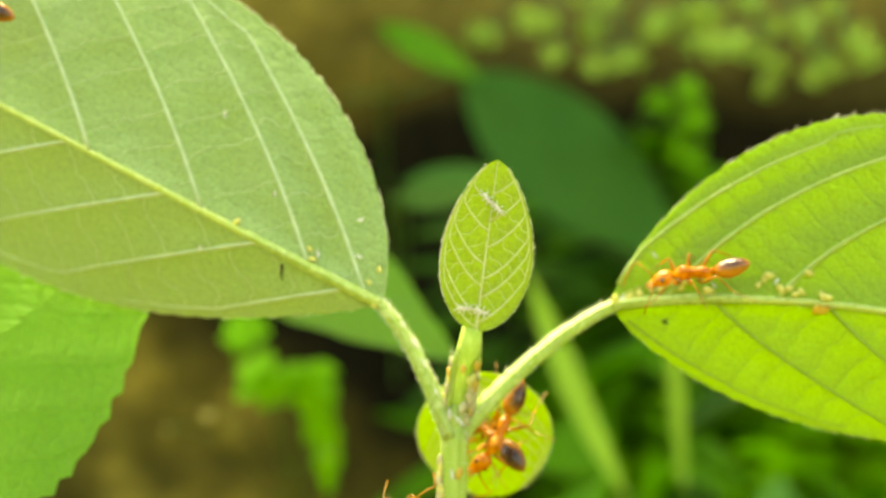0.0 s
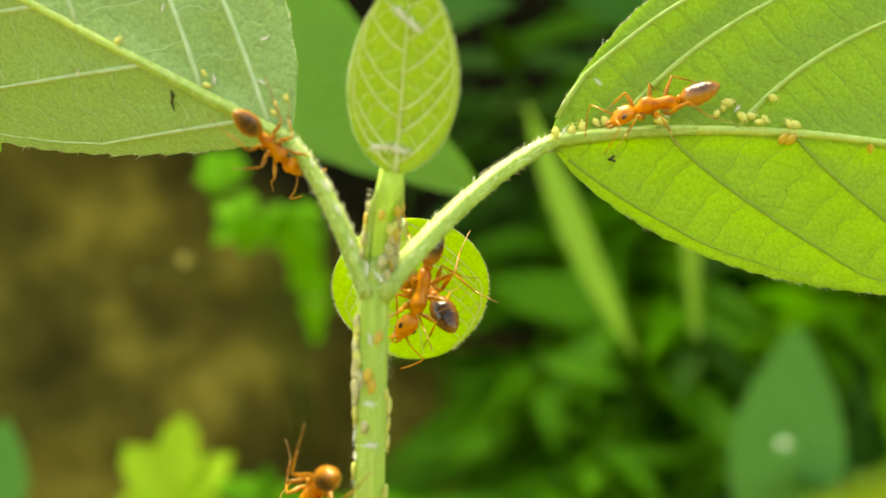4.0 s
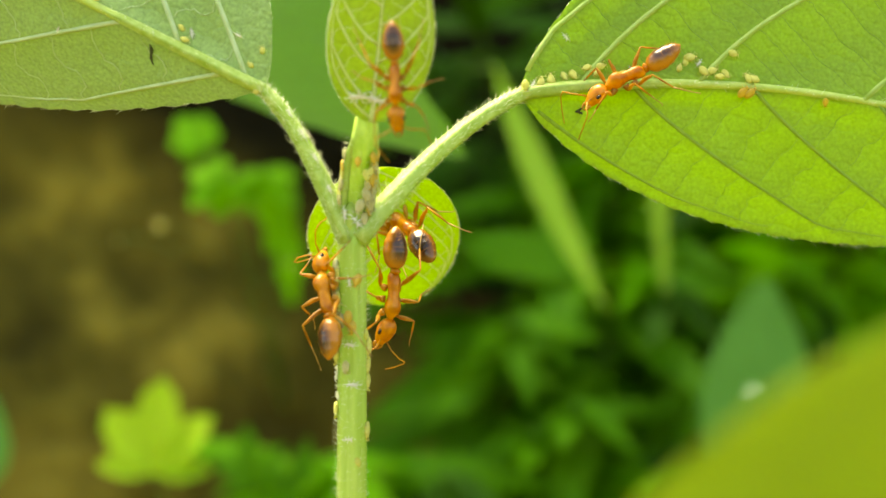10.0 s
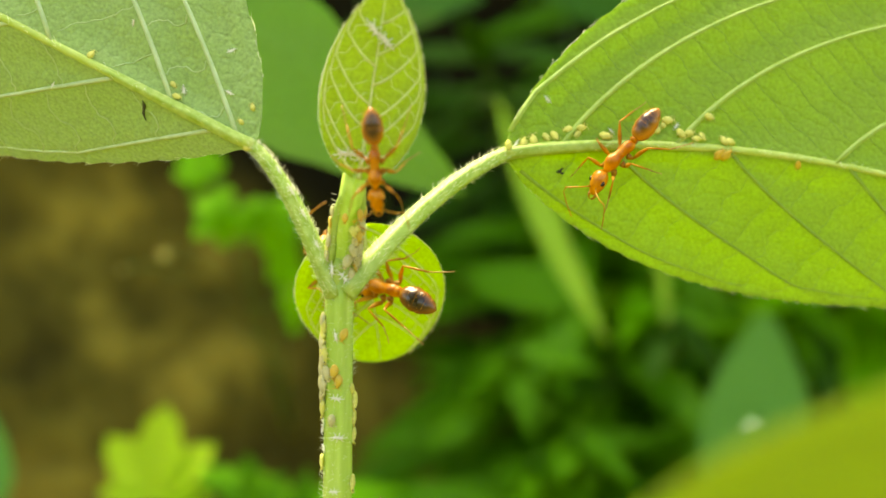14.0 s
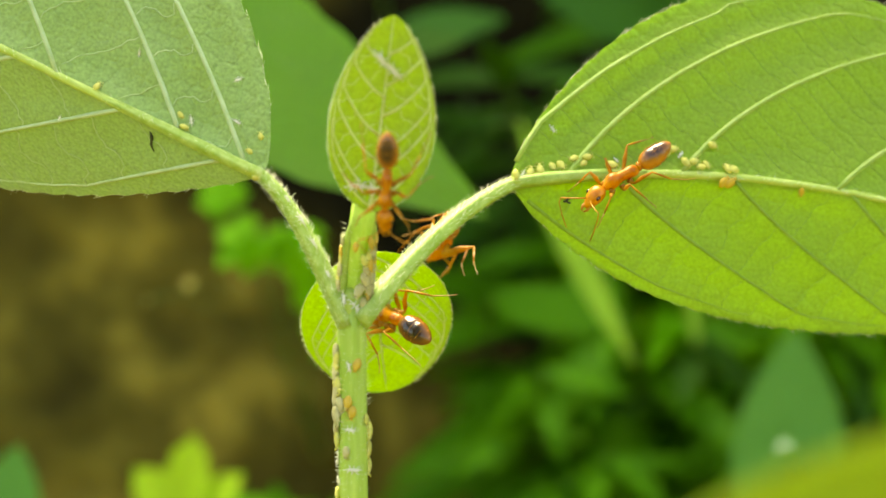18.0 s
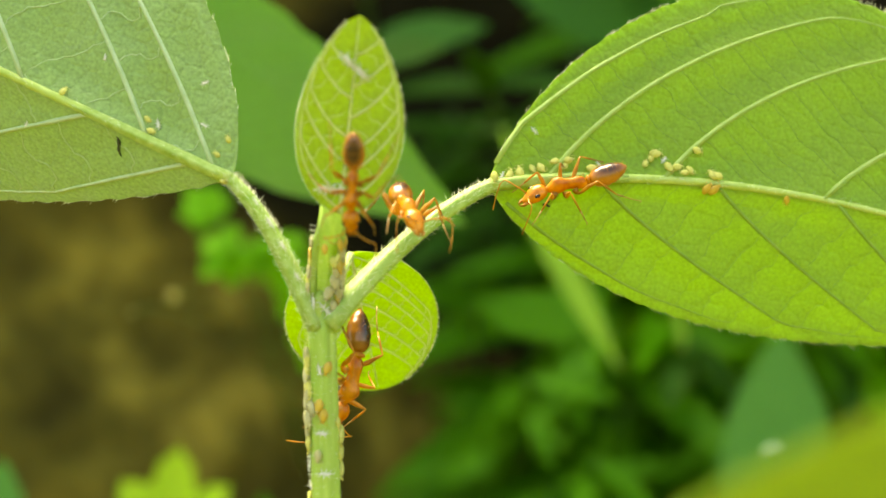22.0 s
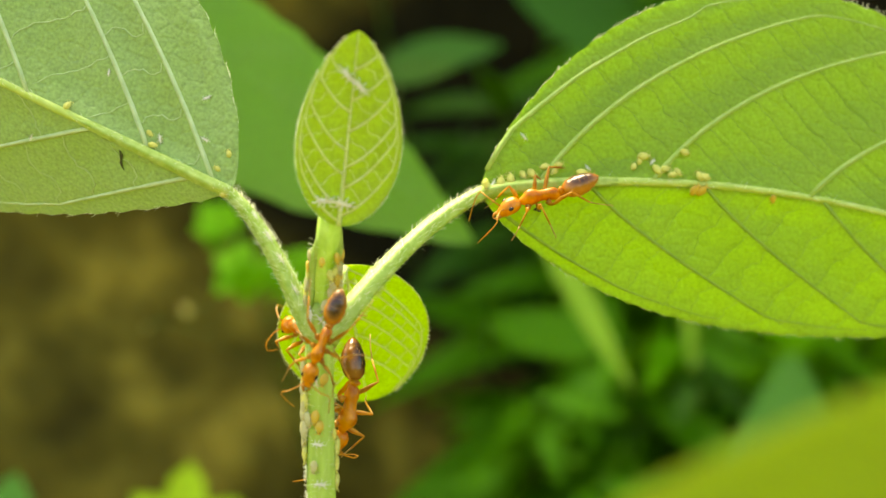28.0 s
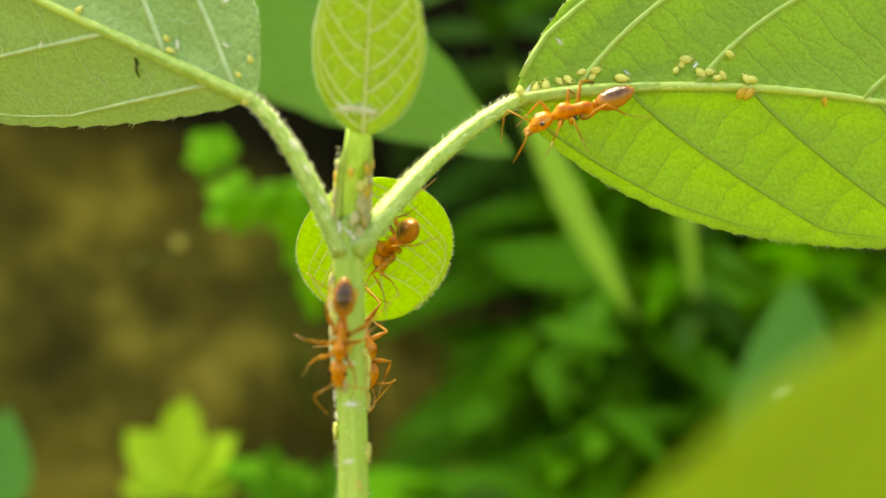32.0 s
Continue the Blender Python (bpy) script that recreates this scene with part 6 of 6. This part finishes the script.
TIP_ANT = [
    (0, -0.03400, -0.00080, 0.32533, -96.08, -21.74, 180.00), (0.5, -0.03315, -0.00080, 0.32736, -93.30, -55.98, 180.00), 
    (0.67, -0.03129, -0.00080, 0.32649, 70.51, -75.32, 30.46), (0.83, -0.02942, -0.00080, 0.32562, 91.50, -28.19, 25.38), 
    (1, -0.02756, -0.00080, 0.32475, 107.01, 17.69, 36.80), (1.5, -0.01669, -0.00080, 0.31766, 91.73, 35.39, 0.00), 
    (2, -0.01306, -0.00080, 0.31345, 91.56, 38.52, 0.00), (2.5, -0.01188, -0.00080, 0.30925, 128.86, 48.33, 46.20), 
    (3, -0.01008, -0.00080, 0.30799, 105.33, 43.15, 21.13), (3.5, -0.00957, -0.00080, 0.30706, 116.91, 36.30, 40.77), 
    (5.5, -0.00802, -0.00100, 0.30713, 118.77, 28.52, 48.93), (5.75, -0.00777, -0.00125, 0.30769, 99.14, 17.60, -5.67), 
    (6, -0.00752, -0.00150, 0.30826, 96.12, -3.25, -52.87), (6.25, -0.00715, -0.00200, 0.30835, 97.95, 9.46, -2.83), 
    (6.5, -0.00679, -0.00250, 0.30845, 109.29, 16.00, 49.61), (7, -0.00505, -0.00450, 0.30761, 115.05, 30.85, 41.27), 
    (7.5, -0.00446, -0.00500, 0.30739, 105.77, 25.07, 32.85), (8, -0.00343, -0.00550, 0.30926, 67.87, -33.97, 37.87), 
    (8.5, -0.00114, -0.00600, 0.31101, 70.42, -31.97, 35.24), (9, -0.00056, -0.00620, 0.31094, 91.42, 1.19, 20.81), 
    (9.25, -0.00081, -0.00610, 0.30928, 109.51, 31.97, 30.56), (9.5, -0.00106, -0.00600, 0.30761, 147.14, 55.44, 61.95), 
    (10, -0.00151, -0.00580, 0.30751, 90.14, 84.73, 0.00), (10.5, -0.00126, -0.00550, 0.30709, 160.73, 75.10, 70.80), 
    (11, -0.00165, -0.00550, 0.30711, 90.73, 88.60, 0.00), (12, -0.00200, -0.00550, 0.30703, 90.15, 87.29, 0.00), 
    (13, -0.00217, -0.00550, 0.30721, 89.86, 80.69, 0.00), (13.5, -0.00169, -0.00550, 0.30669, 90.21, 84.23, 0.00), 
    (14, -0.00180, -0.00550, 0.30638, 157.69, 74.91, 68.72), (16.5, -0.00137, -0.00550, 0.30649, 147.68, 71.16, 60.84), 
    (17, -0.00147, -0.00550, 0.30664, 87.79, 78.90, 0.00), (18, -0.00166, -0.00550, 0.30661, -176.66, 66.75, 94.65), 
    (19, -0.00158, -0.00550, 0.30656, 88.12, 80.38, 0.00), (20, -0.00139, -0.00550, 0.30663, 155.63, 56.62, 70.87), 
    (21, -0.00134, -0.00550, 0.30666, 136.81, 63.82, 51.21), (22, -0.00169, -0.00550, 0.30663, -173.51, 65.81, 97.38), 
    (23, -0.00217, -0.00350, 0.30407, -91.79, 86.95, 180.00), (23.5, -0.00284, -0.00300, 0.30456, -124.91, 66.42, 145.23), 
    (24, -0.00287, -0.00270, 0.30371, -92.19, 81.22, 180.00), (24.5, -0.00268, -0.00270, 0.30246, -92.07, 83.91, 180.00), 
    (25, -0.00265, -0.00250, 0.30153, -147.04, 72.90, 124.06), (25.5, -0.00282, -0.00220, 0.30015, -91.86, 82.46, 180.00), 
    (27.5, -0.00354, -0.00220, 0.29972, -148.11, 60.88, 121.46), (28, -0.00337, -0.00220, 0.29956, -92.77, 70.42, 180.00), 
    (28.5, -0.00316, -0.00220, 0.29965, 177.61, 62.78, 89.83), (29, -0.00341, -0.00220, 0.29876, -91.77, 89.78, 180.00), 
    (30, -0.00353, -0.00220, 0.29837, -144.29, 67.95, 125.94), (31, -0.00350, -0.00220, 0.29796, -92.07, 88.94, 180.00), 
    (32, -0.00407, -0.00220, 0.29557, -91.22, 86.89, 180.00), 
]
ROUND_ANT = [
    (0, -0.00141, 0.00620, 0.29981, -51.07, -26.40, 126.15), (1, -0.00118, 0.00620, 0.29959, -36.70, -19.78, 114.43),
    (3, -0.00135, 0.00620, 0.29973, -36.75, -21.69, 117.33), (6, -0.00110, 0.00620, 0.29982, -34.97, -21.12, 116.14),
    (9, -0.00148, 0.00620, 0.30087, -48.86, -13.86, 118.90), (10, -0.00115, 0.00620, 0.30027, -36.86, -16.61, 114.67),
    (11, -0.00129, 0.00620, 0.30046, -28.26, -17.74, 109.75), (12, -0.00077, 0.00620, 0.30022, -45.44, -22.81, 124.36),
    (13, -0.00037, 0.00620, 0.30048, -53.54, -29.42, 137.02), (13.5, -0.00121, 0.00620, 0.29970, -48.59, -20.42, 124.85),
    (14, -0.00140, 0.00620, 0.29973, -67.44, -7.85, 130.04), (14.5, -0.00195, 0.00620, 0.30002, -48.41, -31.26, 134.96),
    (16.5, -0.00197, 0.00620, 0.29938, -95.58, 13.64, 145.74), (17, -0.00172, 0.00620, 0.29945, -86.83, 4.88, 144.61),
    (17.5, -0.00172, 0.00620, 0.29973, -91.48, 6.99, 136.83), (18, -0.00203, 0.00620, 0.29973, -57.40, -8.36, 120.14),
    (18.5, -0.00193, 0.00620, 0.29939, -97.40, 6.87, 115.62), (19, -0.00208, 0.00620, 0.29888, -149.60, 35.38, 117.14),
    (19.5, -0.00246, 0.00620, 0.29861, -170.89, 45.13, 106.33), (20, -0.00242, 0.00250, 0.29805, -174.16, 50.65, 104.62),
    (20.5, -0.00236, 0.00280, 0.29794, -173.12, 53.28, 105.66), (21, -0.00238, 0.00230, 0.29741, -149.64, 82.54, 180.00),
    (22, -0.00242, 0.00200, 0.29703, -149.24, 81.36, 180.00), (23, -0.00236, 0.00200, 0.29672, -149.67, 84.72, 180.00),
    (24, -0.00223, 0.00200, 0.29656, -149.85, 84.48, 180.00), (25, -0.00258, 0.00200, 0.29662, -149.91, 85.06, 180.00),
    (28, -0.00242, 0.00200, 0.29618, -150.22, 85.07, 180.00), (29, -0.00237, 0.00200, 0.29632, 30.24, 89.50, 0.00),
    (30, -0.00312, 0.00200, 0.29605, -150.10, 85.92, 180.00), (31, -0.00328, 0.00200, 0.29576, 29.95, 89.27, 0.00),
    (32, -0.00347, 0.00260, 0.29541, 30.83, 87.72, 0.00),
]
motions()
